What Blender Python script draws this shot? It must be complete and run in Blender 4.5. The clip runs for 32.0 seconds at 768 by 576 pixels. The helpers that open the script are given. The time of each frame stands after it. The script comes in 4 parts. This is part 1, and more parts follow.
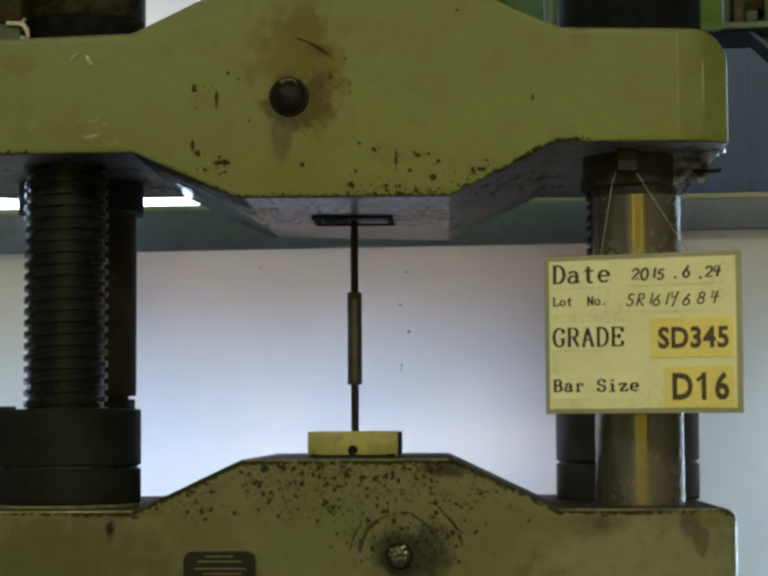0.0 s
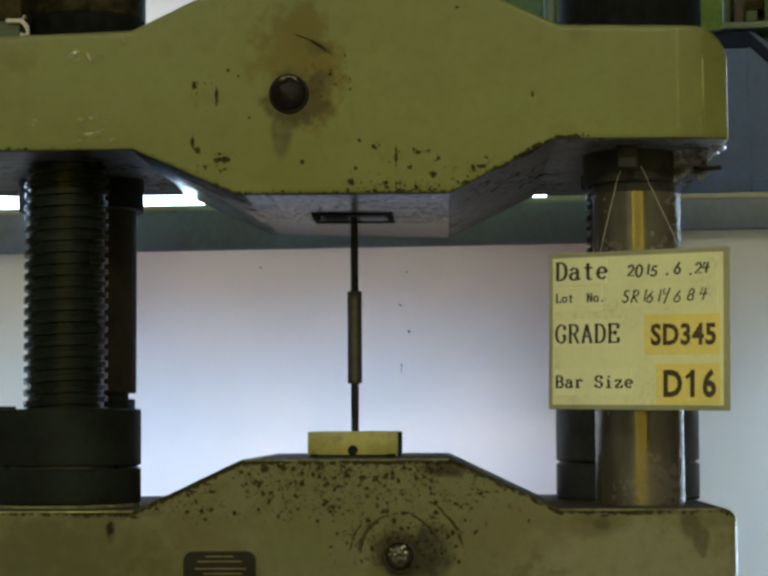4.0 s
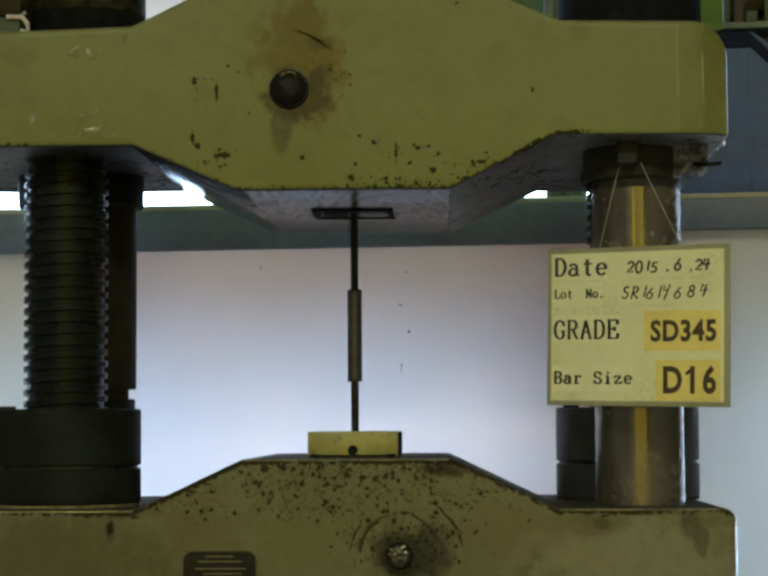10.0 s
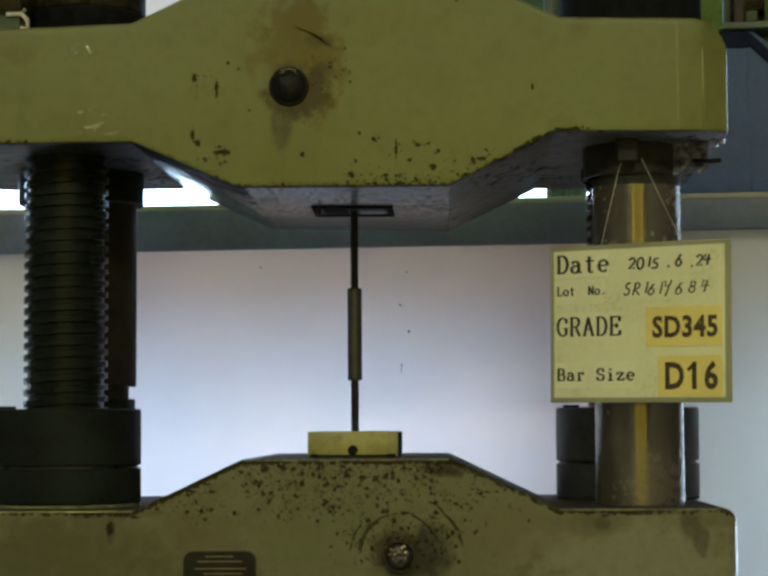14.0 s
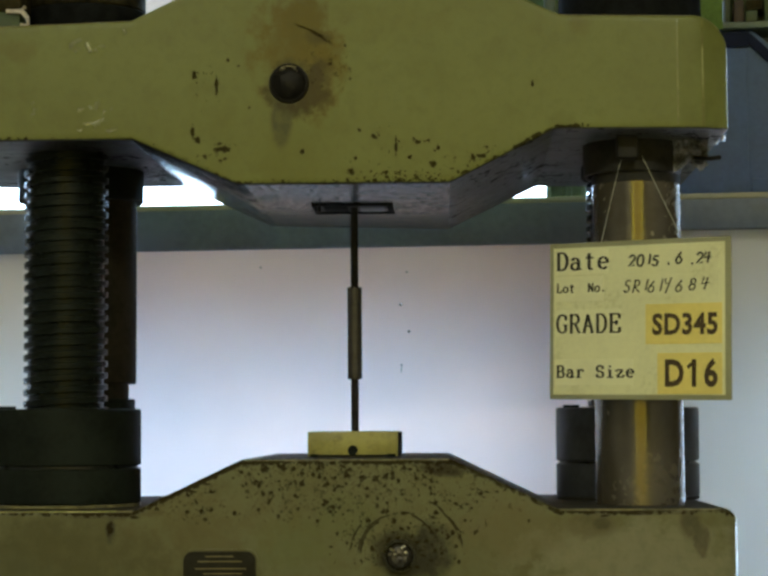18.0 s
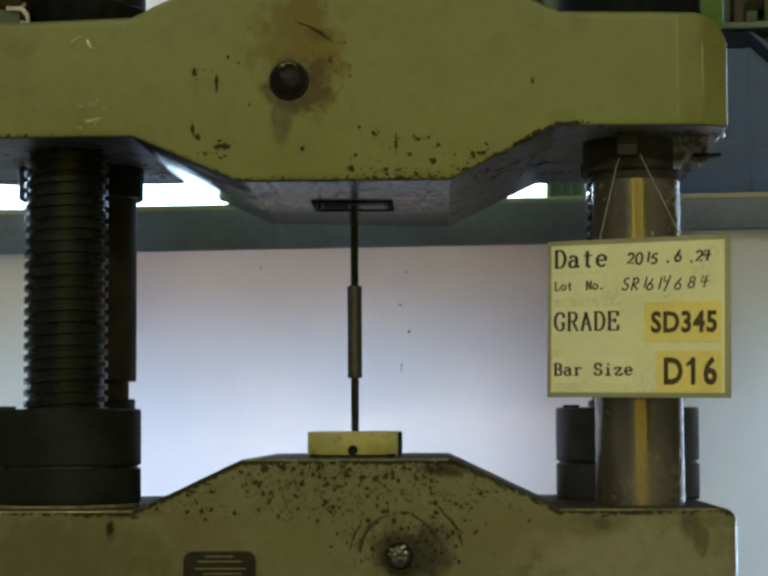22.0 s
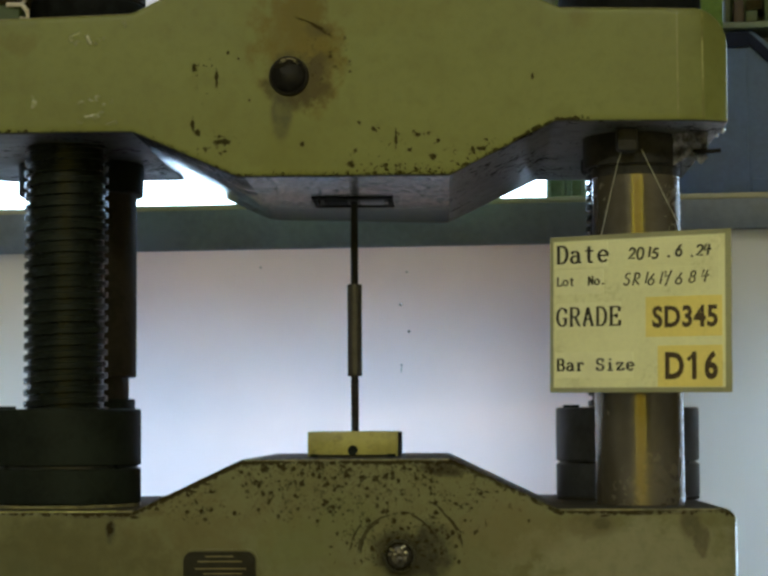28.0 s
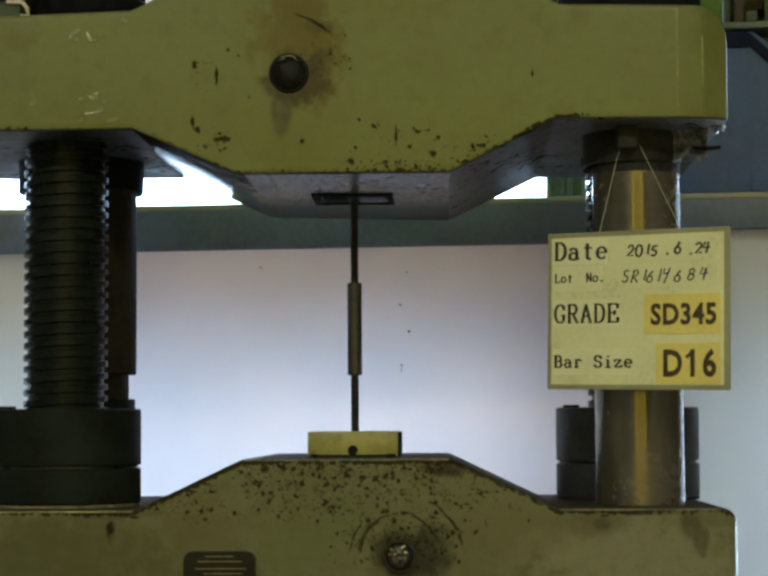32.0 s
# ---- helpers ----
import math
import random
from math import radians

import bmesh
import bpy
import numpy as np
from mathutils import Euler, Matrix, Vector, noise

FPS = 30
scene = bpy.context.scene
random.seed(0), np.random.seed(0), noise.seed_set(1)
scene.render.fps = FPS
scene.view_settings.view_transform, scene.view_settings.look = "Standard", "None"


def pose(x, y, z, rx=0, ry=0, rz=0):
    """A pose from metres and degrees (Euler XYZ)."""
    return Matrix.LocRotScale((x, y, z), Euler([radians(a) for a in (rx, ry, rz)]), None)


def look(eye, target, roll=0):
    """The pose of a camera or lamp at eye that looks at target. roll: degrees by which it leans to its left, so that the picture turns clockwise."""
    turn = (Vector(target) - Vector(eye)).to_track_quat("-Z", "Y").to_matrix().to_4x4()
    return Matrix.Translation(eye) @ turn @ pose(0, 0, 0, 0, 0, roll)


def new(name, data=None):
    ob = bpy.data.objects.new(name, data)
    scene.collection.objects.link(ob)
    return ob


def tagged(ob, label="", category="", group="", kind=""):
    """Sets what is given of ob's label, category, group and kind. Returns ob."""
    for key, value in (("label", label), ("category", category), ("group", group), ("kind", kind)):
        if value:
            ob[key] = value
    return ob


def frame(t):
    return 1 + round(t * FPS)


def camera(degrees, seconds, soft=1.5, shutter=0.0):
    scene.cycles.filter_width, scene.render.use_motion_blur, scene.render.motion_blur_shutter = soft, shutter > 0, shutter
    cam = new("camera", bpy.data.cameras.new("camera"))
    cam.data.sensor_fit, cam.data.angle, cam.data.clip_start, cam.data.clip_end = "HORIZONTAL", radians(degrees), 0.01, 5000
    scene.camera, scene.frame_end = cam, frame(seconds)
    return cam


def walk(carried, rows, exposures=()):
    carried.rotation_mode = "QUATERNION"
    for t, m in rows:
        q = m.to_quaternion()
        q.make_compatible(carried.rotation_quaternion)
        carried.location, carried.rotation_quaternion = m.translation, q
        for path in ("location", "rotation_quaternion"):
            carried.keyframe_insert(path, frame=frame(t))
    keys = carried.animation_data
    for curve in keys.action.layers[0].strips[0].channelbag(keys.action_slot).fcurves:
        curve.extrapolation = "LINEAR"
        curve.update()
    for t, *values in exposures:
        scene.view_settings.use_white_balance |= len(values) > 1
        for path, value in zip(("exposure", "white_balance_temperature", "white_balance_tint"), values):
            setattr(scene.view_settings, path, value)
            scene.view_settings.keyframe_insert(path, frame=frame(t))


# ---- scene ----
cam = camera(22.18, 32.0, soft=3.0)
EYE, AIM = Vector((0.174, -3.57, 1.21)), Vector((-0.0290 * 0.99753, 0.99958 * 0.99753, 0.07028))
STAND = look(EYE, EYE + AIM, -0.3)
walk(cam, [(0.0, STAND), (32.0, STAND)],
     [(0.0, -0.03), (3.0, -0.02), (6.0, 0.0), (9.0, -0.04), (12.5, -0.09), (17.0, -0.02), (19.0, 0.0), (22.0, -0.07), (24.5, -0.12), (28.0, -0.04), (29.0, -0.02), (32.0, -0.06)])

# ---- light ----
world = bpy.data.worlds.new("world")
scene.world = world
world.use_nodes = True
wt = world.node_tree
sky = wt.nodes.new("ShaderNodeTexSky")
sky.sky_type, sky.sun_disc = "NISHITA", False
sky.sun_elevation, sky.sun_rotation = radians(40), radians(0)
wt.links.new(sky.outputs[0], wt.nodes["Background"].inputs[0])
wt.nodes["Background"].inputs[1].default_value = 0.08

DAY = 13.6          # brightness of the daylight outside the north windows
STREAK_GLOW = 4.2         # brightness of the unseen panels added for the column's gold streaks
TUBES = 92.5       # watts of each ceiling light
WARM = (1.0, 0.99, 0.70)


def area_lamp(name, m, sx, sy, watts, color):
    data = bpy.data.lights.new(name, "AREA")
    data.shape, data.size, data.size_y, data.energy, data.color = "RECTANGLE", sx, sy, watts, color
    ob = new(name, data)
    ob.matrix_world = m
    return ob


# ---- materials ----
def nd(nt, kind, *links):
    n = nt.nodes.new(kind)
    for key, val in links:
        if isinstance(val, bpy.types.NodeSocket):
            nt.links.new(val, n.inputs[key])
        else:
            n.inputs[key].default_value = val
    return n


def rgba(c, k=1.0):
    return (c[0] * k, c[1] * k, c[2] * k, 1.0)


def start_mat(name):
    m = bpy.data.materials.new(name)
    m.use_nodes = True
    nt = m.node_tree
    return m, nt, nt.nodes["Principled BSDF"], nd(nt, "ShaderNodeTexCoord").outputs["Object"]


def noise_tex(nt, co, scale, detail=3.0, rough=0.55):
    return nd(nt, "ShaderNodeTexNoise", ("Vector", co), ("Scale", scale), ("Detail", detail), ("Roughness", rough)).outputs[0]


def calc(nt, op, a, b=0.0, clamp=False):
    n = nd(nt, "ShaderNodeMath", (0, a), (1, b))
    n.operation, n.use_clamp = op, clamp
    return n.outputs[0]


def span(nt, v, lo, hi, a=0.0, b=1.0):
    n = nd(nt, "ShaderNodeMapRange", ("Value", v), ("From Min", lo), ("From Max", hi), ("To Min", a), ("To Max", b))
    n.interpolation_type = "SMOOTHSTEP"
    return n.outputs[0]


def blend(nt, fac, a, b):
    return nd(nt, "ShaderNodeMixRGB", ("Fac", fac), ("Color1", a), ("Color2", b)).outputs[0]


def grain_bump(nt, bsdf, height, strength, dist):
    b = nd(nt, "ShaderNodeBump", ("Strength", strength), ("Distance", dist), ("Height", height))
    nt.links.new(b.outputs[0], bsdf.inputs["Normal"])


def surface(name, color, rough, metal=0.0, coarse=7.0, fine=120.0, vary=0.2, bump=0.25, dirt=None, dirty=0.3, spec=0.5, flake=0.0):
    """A worn surface: two scales of tone, uneven gloss, fine relief, and patches of dirt."""
    m, nt, bsdf, co = start_mat(name)
    big, small = noise_tex(nt, co, coarse), noise_tex(nt, co, fine, 4.0)
    tone = calc(nt, "ADD", calc(nt, "MULTIPLY", big, 0.65), calc(nt, "MULTIPLY", small, 0.35))
    col = blend(nt, span(nt, tone, 0.35, 0.65), rgba(color, 1 - vary), rgba(color, 1 + vary))
    if dirt:
        col = blend(nt, span(nt, noise_tex(nt, co, coarse * 2.3, 6.0, 0.65), 0.72 - dirty * 0.4, 0.8), col, rgba(dirt))
    bsdf.inputs["Specular IOR Level"].default_value = spec
    rub = span(nt, tone, 0.3, 0.7, max(rough - 0.1, 0.03), min(rough + 0.12, 1))
    if flake:
        patchy = calc(nt, "MULTIPLY", calc(nt, "SUBTRACT", noise_tex(nt, co, 9.0, 3.0), 0.5), 0.55)
        bare = span(nt, calc(nt, "ADD", noise_tex(nt, co, 55.0, 6.0, 0.7), patchy), flake, flake + 0.05)
        col = blend(nt, bare, col, rgba(dirt))
        nt.links.new(calc(nt, "MULTIPLY", calc(nt, "SUBTRACT", 1.0, calc(nt, "MULTIPLY", bare, 0.9)), spec), bsdf.inputs["Specular IOR Level"])
        rub = calc(nt, "ADD", rub, calc(nt, "MULTIPLY", bare, 0.6), True)
    nt.links.new(col, bsdf.inputs["Base Color"])
    nt.links.new(rub, bsdf.inputs["Roughness"])
    bsdf.inputs["Metallic"].default_value = metal
    grain_bump(nt, bsdf, small, bump, 0.001)
    return m


def spot(nt, co, cx, cz, rx, rz, wob=0.42, wscale=26.0):
    """1 inside an uneven patch round (cx, cz) of the front, 0 outside."""
    v = nd(nt, "ShaderNodeVectorMath", (0, co), (1, (cx, 0, cz)))
    v.operation = "SUBTRACT"
    s = nd(nt, "ShaderNodeVectorMath", (0, v.outputs[0]), (1, (1 / rx, 0, 1 / rz)))
    s.operation = "MULTIPLY"
    ln = nd(nt, "ShaderNodeVectorMath", (0, s.outputs[0]))
    ln.operation = "LENGTH"
    d = calc(nt, "ADD", ln.outputs["Value"], calc(nt, "MULTIPLY", calc(nt, "SUBTRACT", noise_tex(nt, co, wscale, 5.0, 0.65), 0.5), wob * 4))
    return span(nt, d, 1.0, 0.5)


def casting_paint(name, color, stains, chips, rings=(), marks=(), grime=0.35, rimmed=0.0, clean=9.0):
    """Old machine enamel: blotchy olive, oily stains at (x, z), and flakes chipped down to dark iron."""
    m, nt, bsdf, co = start_mat(name)
    big, mid, small = noise_tex(nt, co, 3.0, 4.0), noise_tex(nt, co, 13.0, 5.0, 0.6), noise_tex(nt, co, 170.0, 3.0)
    tone = calc(nt, "ADD", calc(nt, "MULTIPLY", big, 0.6), calc(nt, "MULTIPLY", mid, 0.4))
    col = blend(nt, span(nt, tone, 0.36, 0.64), rgba(color, 0.86), rgba((color[0] * 1.1, color[1] * 1.14, color[2] * 1.22)))
    col = blend(nt, span(nt, mid, 0.50, 0.72, 0, grime), col, rgba((color[0] * 0.68, color[1] * 0.63, color[2] * 0.5)))
    col = blend(nt, span(nt, noise_tex(nt, co, 48.0, 4.0, 0.6), 0.44, 0.66, 0, grime * 0.5), col, rgba((color[0] * 0.66, color[1] * 0.62, color[2] * 0.55)))
    streaks = span(nt, noise_tex(nt, co, 38.0, 6.0, 0.7), 0.36, 0.60, 0.62, 1.0)
    for cx, cz, rx, rz, tint, power, *edge in stains:
        patch = calc(nt, "MULTIPLY", spot(nt, co, cx, cz, rx, rz, edge[0] if edge else 0.42), streaks)
        col = blend(nt, calc(nt, "MULTIPLY", patch, power), col, rgba(tint))
    cells = []
    jag = nd(nt, "ShaderNodeTexNoise", ("Vector", co), ("Scale", 260.0), ("Detail", 3.0), ("Roughness", 0.65)).outputs["Color"]
    shift = nd(nt, "ShaderNodeVectorMath", (0, jag), (1, (0.016, 0.016, 0.016)))
    shift.operation = "MULTIPLY"
    bent = nd(nt, "ShaderNodeVectorMath", (0, co), (1, shift.outputs[0]))
    bent.operation = "ADD"
    for scale, share in ((112.0, 3.5), (215.0, 4.2)):
        cell = nd(nt, "ShaderNodeTexVoronoi", ("Vector", bent.outputs[0]), ("Scale", scale))
        pick = nd(nt, "ShaderNodeSeparateColor", ("Color", cell.outputs["Color"]))
        cells.append((pick.outputs[0], pick.outputs[1], cell.outputs["Distance"], share))
    total = None
    for cx, cz, rx, rz, level in chips:
        gate = spot(nt, co, cx, cz, rx, rz, 0.25)
        hit = None
        for lottery, size, dist, share in cells:
            chosen = calc(nt, "LESS_THAN", lottery, calc(nt, "MULTIPLY", gate, level * share))
            flake = calc(nt, "MULTIPLY", chosen, span(nt, calc(nt, "SUBTRACT", dist, calc(nt, "ADD", calc(nt, "MULTIPLY", calc(nt, "POWER", size, 2.0), 0.45), 0.08)), 0.06, 0.0))
            hit = flake if hit is None else calc(nt, "MAXIMUM", hit, flake)
        total = hit if total is None else calc(nt, "MAXIMUM", total, hit)
    rim = nt.nodes.new("ShaderNodeAttribute")
    rim.attribute_name = "edge"
    across = nd(nt, "ShaderNodeSeparateXYZ", ("Vector", co))
    rimline = calc(nt, "MULTIPLY", rim.outputs["Fac"], span(nt, across.outputs[0], clean + 0.05, clean))
    worn = span(nt, calc(nt, "ADD", calc(nt, "MULTIPLY", rimline, span(nt, big, 0.42, 0.6, 0.07 + rimmed, 0.25 + rimmed)), noise_tex(nt, co, 75.0, 5.0, 0.65)), 0.70, 0.78)
    for cx, cz, rx, rz in marks:
        total = calc(nt, "MAXIMUM", worn, spot(nt, co, cx, cz, rx, rz, 0.5, 130.0)) if total is None else calc(nt, "MAXIMUM", total, spot(nt, co, cx, cz, rx, rz, 0.5, 130.0))
    total = worn if total is None else calc(nt, "MAXIMUM", total, worn)
    for cx, cz, r, a0, a1 in rings:
        v = nd(nt, "ShaderNodeVectorMath", (0, co), (1, (cx, 0, cz)))
        v.operation = "SUBTRACT"
        f = nd(nt, "ShaderNodeVectorMath", (0, v.outputs[0]), (1, (1, 0, 1)))
        f.operation = "MULTIPLY"
        ln = nd(nt, "ShaderNodeVectorMath", (0, f.outputs[0]))
        ln.operation = "LENGTH"
        off = calc(nt, "ABSOLUTE", calc(nt, "SUBTRACT", calc(nt, "ADD", ln.outputs["Value"], calc(nt, "MULTIPLY", calc(nt, "SUBTRACT", mid, 0.5), 0.02)), r))
        line = calc(nt, "MULTIPLY", span(nt, off, 0.0026, 0.0006), span(nt, noise_tex(nt, co, 60.0), 0.31, 0.44))
        flat = nd(nt, "ShaderNodeSeparateXYZ", ("Vector", f.outputs[0]))
        turn = calc(nt, "ABSOLUTE", calc(nt, "SUBTRACT", calc(nt, "ARCTAN2", flat.outputs[2], flat.outputs[0]), radians((a0 + a1) / 2)))
        line = calc(nt, "MULTIPLY", line, span(nt, turn, radians((a1 - a0) / 2 + 4), radians((a1 - a0) / 2 - 4)))
        total = calc(nt, "MAXIMUM", total, line)
    if total is not None:
        col = blend(nt, calc(nt, "MULTIPLY", total, 0.9), col, rgba((0.021, 0.015, 0.005)))
        nt.links.new(span(nt, total, 0.0, 1.0, 0.24, 0.06), bsdf.inputs["Specular IOR Level"])
        rough = calc(nt, "ADD", span(nt, tone, 0.3, 0.7, 0.30, 0.44), calc(nt, "MULTIPLY", total, 0.4), True)
        height = calc(nt, "SUBTRACT", calc(nt, "MULTIPLY", calc(nt, "ADD", small, calc(nt, "MULTIPLY", mid, 3.0)), 0.2), total)
    else:
        rough, height = span(nt, tone, 0.3, 0.7, 0.26, 0.4), calc(nt, "ADD", small, calc(nt, "MULTIPLY", mid, 3.0))
    nt.links.new(col, bsdf.inputs["Base Color"])
    nt.links.new(rough, bsdf.inputs["Roughness"])
    grain_bump(nt, bsdf, height, 0.35, 0.0012)
    return m


OLIVE = (0.147, 0.157, 0.043)
IRON = (0.03, 0.026, 0.018)
RUST = (0.108, 0.082, 0.000)
# stains and chips in the castings' own space: x across, z from the casting's origin
upper_paint = casting_paint(
    "upper_enamel", OLIVE,
    [(-0.085, 0.285, 0.075, 0.11, (0.080, 0.058, 0.0), 0.75), (-0.10, 0.255, 0.085, 0.12, RUST, 0.8), (-0.045, 0.22, 0.06, 0.11, RUST, 0.85), (-0.07, 0.30, 0.05, 0.06, (0.092, 0.074, 0.0), 0.7), (-0.088, 0.178, 0.066, 0.06, (0.034, 0.025, 0.002), 0.9),
     (-0.117, 0.118, 0.025, 0.064, (0.050, 0.050, 0.022), 0.85, 0.08), (-0.040, 0.272, 0.020, 0.010, (0.040, 0.028, 0.0), 0.7, 0.4), (-0.097, 0.180, 0.062, 0.062, (0.036, 0.026, 0.002), 0.95, 0.2), (-0.045, 0.18, 0.035, 0.06, (0.048, 0.034, 0.003), 0.75),
     (-0.05, 0.275, 0.035, 0.02, (0.062, 0.045, 0.002), 0.7), (0.0, 0.30, 0.25, 0.05, RUST, 0.15), (-0.60, 0.255, 0.05, 0.03, RUST, 0.3),
     (0.44, 0.29, 0.03, 0.03, RUST, 0.25)],
    [(0.10, 0.008, 0.14, 0.025, 0.17), (0.11, 0.05, 0.05, 0.045, 0.05), (-0.24, 0.06, 0.05, 0.03, 0.05), (-0.26, 0.18, 0.05, 0.05, 0.03),
     (-0.03, 0.22, 0.06, 0.06, 0.06), (0.1, 0.03, 0.16, 0.09, 0.025), (-0.10, 0.0, 0.2, 0.012, 0.22), (0.29, 0.045, 0.12, 0.03, 0.10)],
    [(-0.1295, 0.153, 0.150, 46, 74), (-0.1290, 0.1525, 0.1475, 47, 62), (-0.131, 0.1525, 0.1525, 48, 57)],
    rimmed=0.05, clean=0.43, marks=[(-0.237, 0.184, 0.0038, 0.021), (-0.278, 0.204, 0.0055, 0.011), (-0.281, 0.098, 0.005, 0.017), (-0.272, 0.083, 0.007, 0.008), (-0.226, 0.066, 0.019, 0.008),
           (-0.079, 0.060, 0.005, 0.006), (0.053, 0.088, 0.006, 0.005), (0.134, 0.076, 0.007, 0.005), (0.094, 0.068, 0.0035, 0.022), (0.013, 0.022, 0.005, 0.009),
           (-0.216, 0.232, 0.004, 0.005), (-0.196, 0.221, 0.003, 0.003), (-0.176, 0.143, 0.003, 0.003), 
           (0.027, 0.100, 0.004, 0.004), (0.162, 0.036, 0.008, 0.007), (0.251, 0.050, 0.012, 0.005), (0.345, 0.182, 0.003, 0.006), (0.208, 0.345, 0.004, 0.003)])


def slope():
    """The glossy sloping underside: dark enamel combed by brush streaks, darker and duller towards the front."""
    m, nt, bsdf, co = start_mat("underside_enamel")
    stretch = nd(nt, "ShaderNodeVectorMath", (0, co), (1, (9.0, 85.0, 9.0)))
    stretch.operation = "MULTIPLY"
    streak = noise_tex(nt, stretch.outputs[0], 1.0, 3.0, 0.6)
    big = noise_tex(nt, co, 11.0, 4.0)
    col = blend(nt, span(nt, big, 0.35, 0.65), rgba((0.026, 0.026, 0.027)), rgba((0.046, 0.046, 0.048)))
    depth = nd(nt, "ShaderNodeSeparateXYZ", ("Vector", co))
    zone = calc(nt, "ADD", streak, span(nt, calc(nt, "ADD", depth.outputs[1], calc(nt, "MULTIPLY", big, 0.25)), -0.16, 0.24, 0.15, 0.0))
    bare = calc(nt, "MAXIMUM", span(nt, zone, 0.55, 0.60, 0.0, 0.9), span(nt, noise_tex(nt, co, 60.0, 6.0, 0.7), 0.56, 0.61))
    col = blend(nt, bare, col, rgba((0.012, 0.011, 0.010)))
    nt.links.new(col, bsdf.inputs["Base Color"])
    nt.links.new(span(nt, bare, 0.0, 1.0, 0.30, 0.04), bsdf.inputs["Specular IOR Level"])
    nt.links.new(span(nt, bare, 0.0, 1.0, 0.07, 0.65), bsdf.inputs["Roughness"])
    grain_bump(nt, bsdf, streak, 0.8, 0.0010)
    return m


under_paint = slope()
pad_paint = surface("dark_underside_enamel", (0.034, 0.034, 0.034), 0.42, 0.0, 11.0, 90.0, 0.5, 0.3, (0.012, 0.011, 0.010), 0.75, 0.25, 0.58)
dull_under_paint = surface("dull_underside_enamel", (0.098, 0.099, 0.100), 0.42, 0.0, 11.0, 90.0, 0.4, 0.3, (0.02, 0.019, 0.016), 0.75, 0.22, 0.60)


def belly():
    """The flat underside: speckled and darker in front, paler and plainer behind the grip."""
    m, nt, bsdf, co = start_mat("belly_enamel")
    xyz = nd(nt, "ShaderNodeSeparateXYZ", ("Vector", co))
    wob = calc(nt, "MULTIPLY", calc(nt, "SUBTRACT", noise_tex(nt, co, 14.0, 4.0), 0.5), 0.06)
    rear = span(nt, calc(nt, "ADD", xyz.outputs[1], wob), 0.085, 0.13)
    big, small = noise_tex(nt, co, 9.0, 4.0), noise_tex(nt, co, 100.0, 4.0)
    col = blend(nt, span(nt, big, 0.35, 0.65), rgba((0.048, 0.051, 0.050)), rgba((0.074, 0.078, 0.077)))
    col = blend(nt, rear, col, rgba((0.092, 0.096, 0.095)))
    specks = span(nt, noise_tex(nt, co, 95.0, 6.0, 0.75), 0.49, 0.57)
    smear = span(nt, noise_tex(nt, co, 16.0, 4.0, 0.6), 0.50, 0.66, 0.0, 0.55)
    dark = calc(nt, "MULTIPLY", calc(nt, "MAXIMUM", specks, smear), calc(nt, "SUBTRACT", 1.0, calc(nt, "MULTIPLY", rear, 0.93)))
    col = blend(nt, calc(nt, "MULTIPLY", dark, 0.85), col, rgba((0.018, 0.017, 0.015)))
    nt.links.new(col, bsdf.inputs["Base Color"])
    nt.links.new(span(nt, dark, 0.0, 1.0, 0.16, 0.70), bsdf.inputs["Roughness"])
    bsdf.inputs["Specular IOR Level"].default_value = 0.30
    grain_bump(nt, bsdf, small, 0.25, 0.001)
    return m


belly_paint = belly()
soft_highlight = surface("faint_painted_highlight", (0.168, 0.172, 0.050), 0.36, 0.0, 9.0, 60.0, 0.3, 0.2)
dark_top_paint = surface("dark_top_enamel", (0.034, 0.032, 0.026), 0.6, 0.0, 12.0, 90.0, 0.4, 0.3, (0.02, 0.018, 0.013), 0.6, 0.15)
pale_edge = surface("pale_edge_enamel", (0.185, 0.170, 0.090), 0.40, 0.0, 34.0, 120.0, 0.35, 0.3, (0.055, 0.050, 0.026), 0.75, 0.3)
highlight_paint = surface("painted_highlight", (0.240, 0.230, 0.095), 0.22, 0.0, 9.0, 60.0, 0.4, 0.2, OLIVE, 0.8)
corner_steel = surface("polished_bare_steel", (0.55, 0.56, 0.57), 0.22, 1.0, 60.0, 300.0, 0.2, 0.2)
soot_mat = surface("matt_black_steel", (0.010, 0.011, 0.012), 0.85, 0.0, 30.0, 150.0, 0.4, 0.4, None, 0.3, 0.05)
grease_mat = surface("thick_dark_grease", (0.010, 0.009, 0.008), 0.5, 0.0, 30.0, 150.0, 0.4, 0.6, None, 0.3, 0.15)
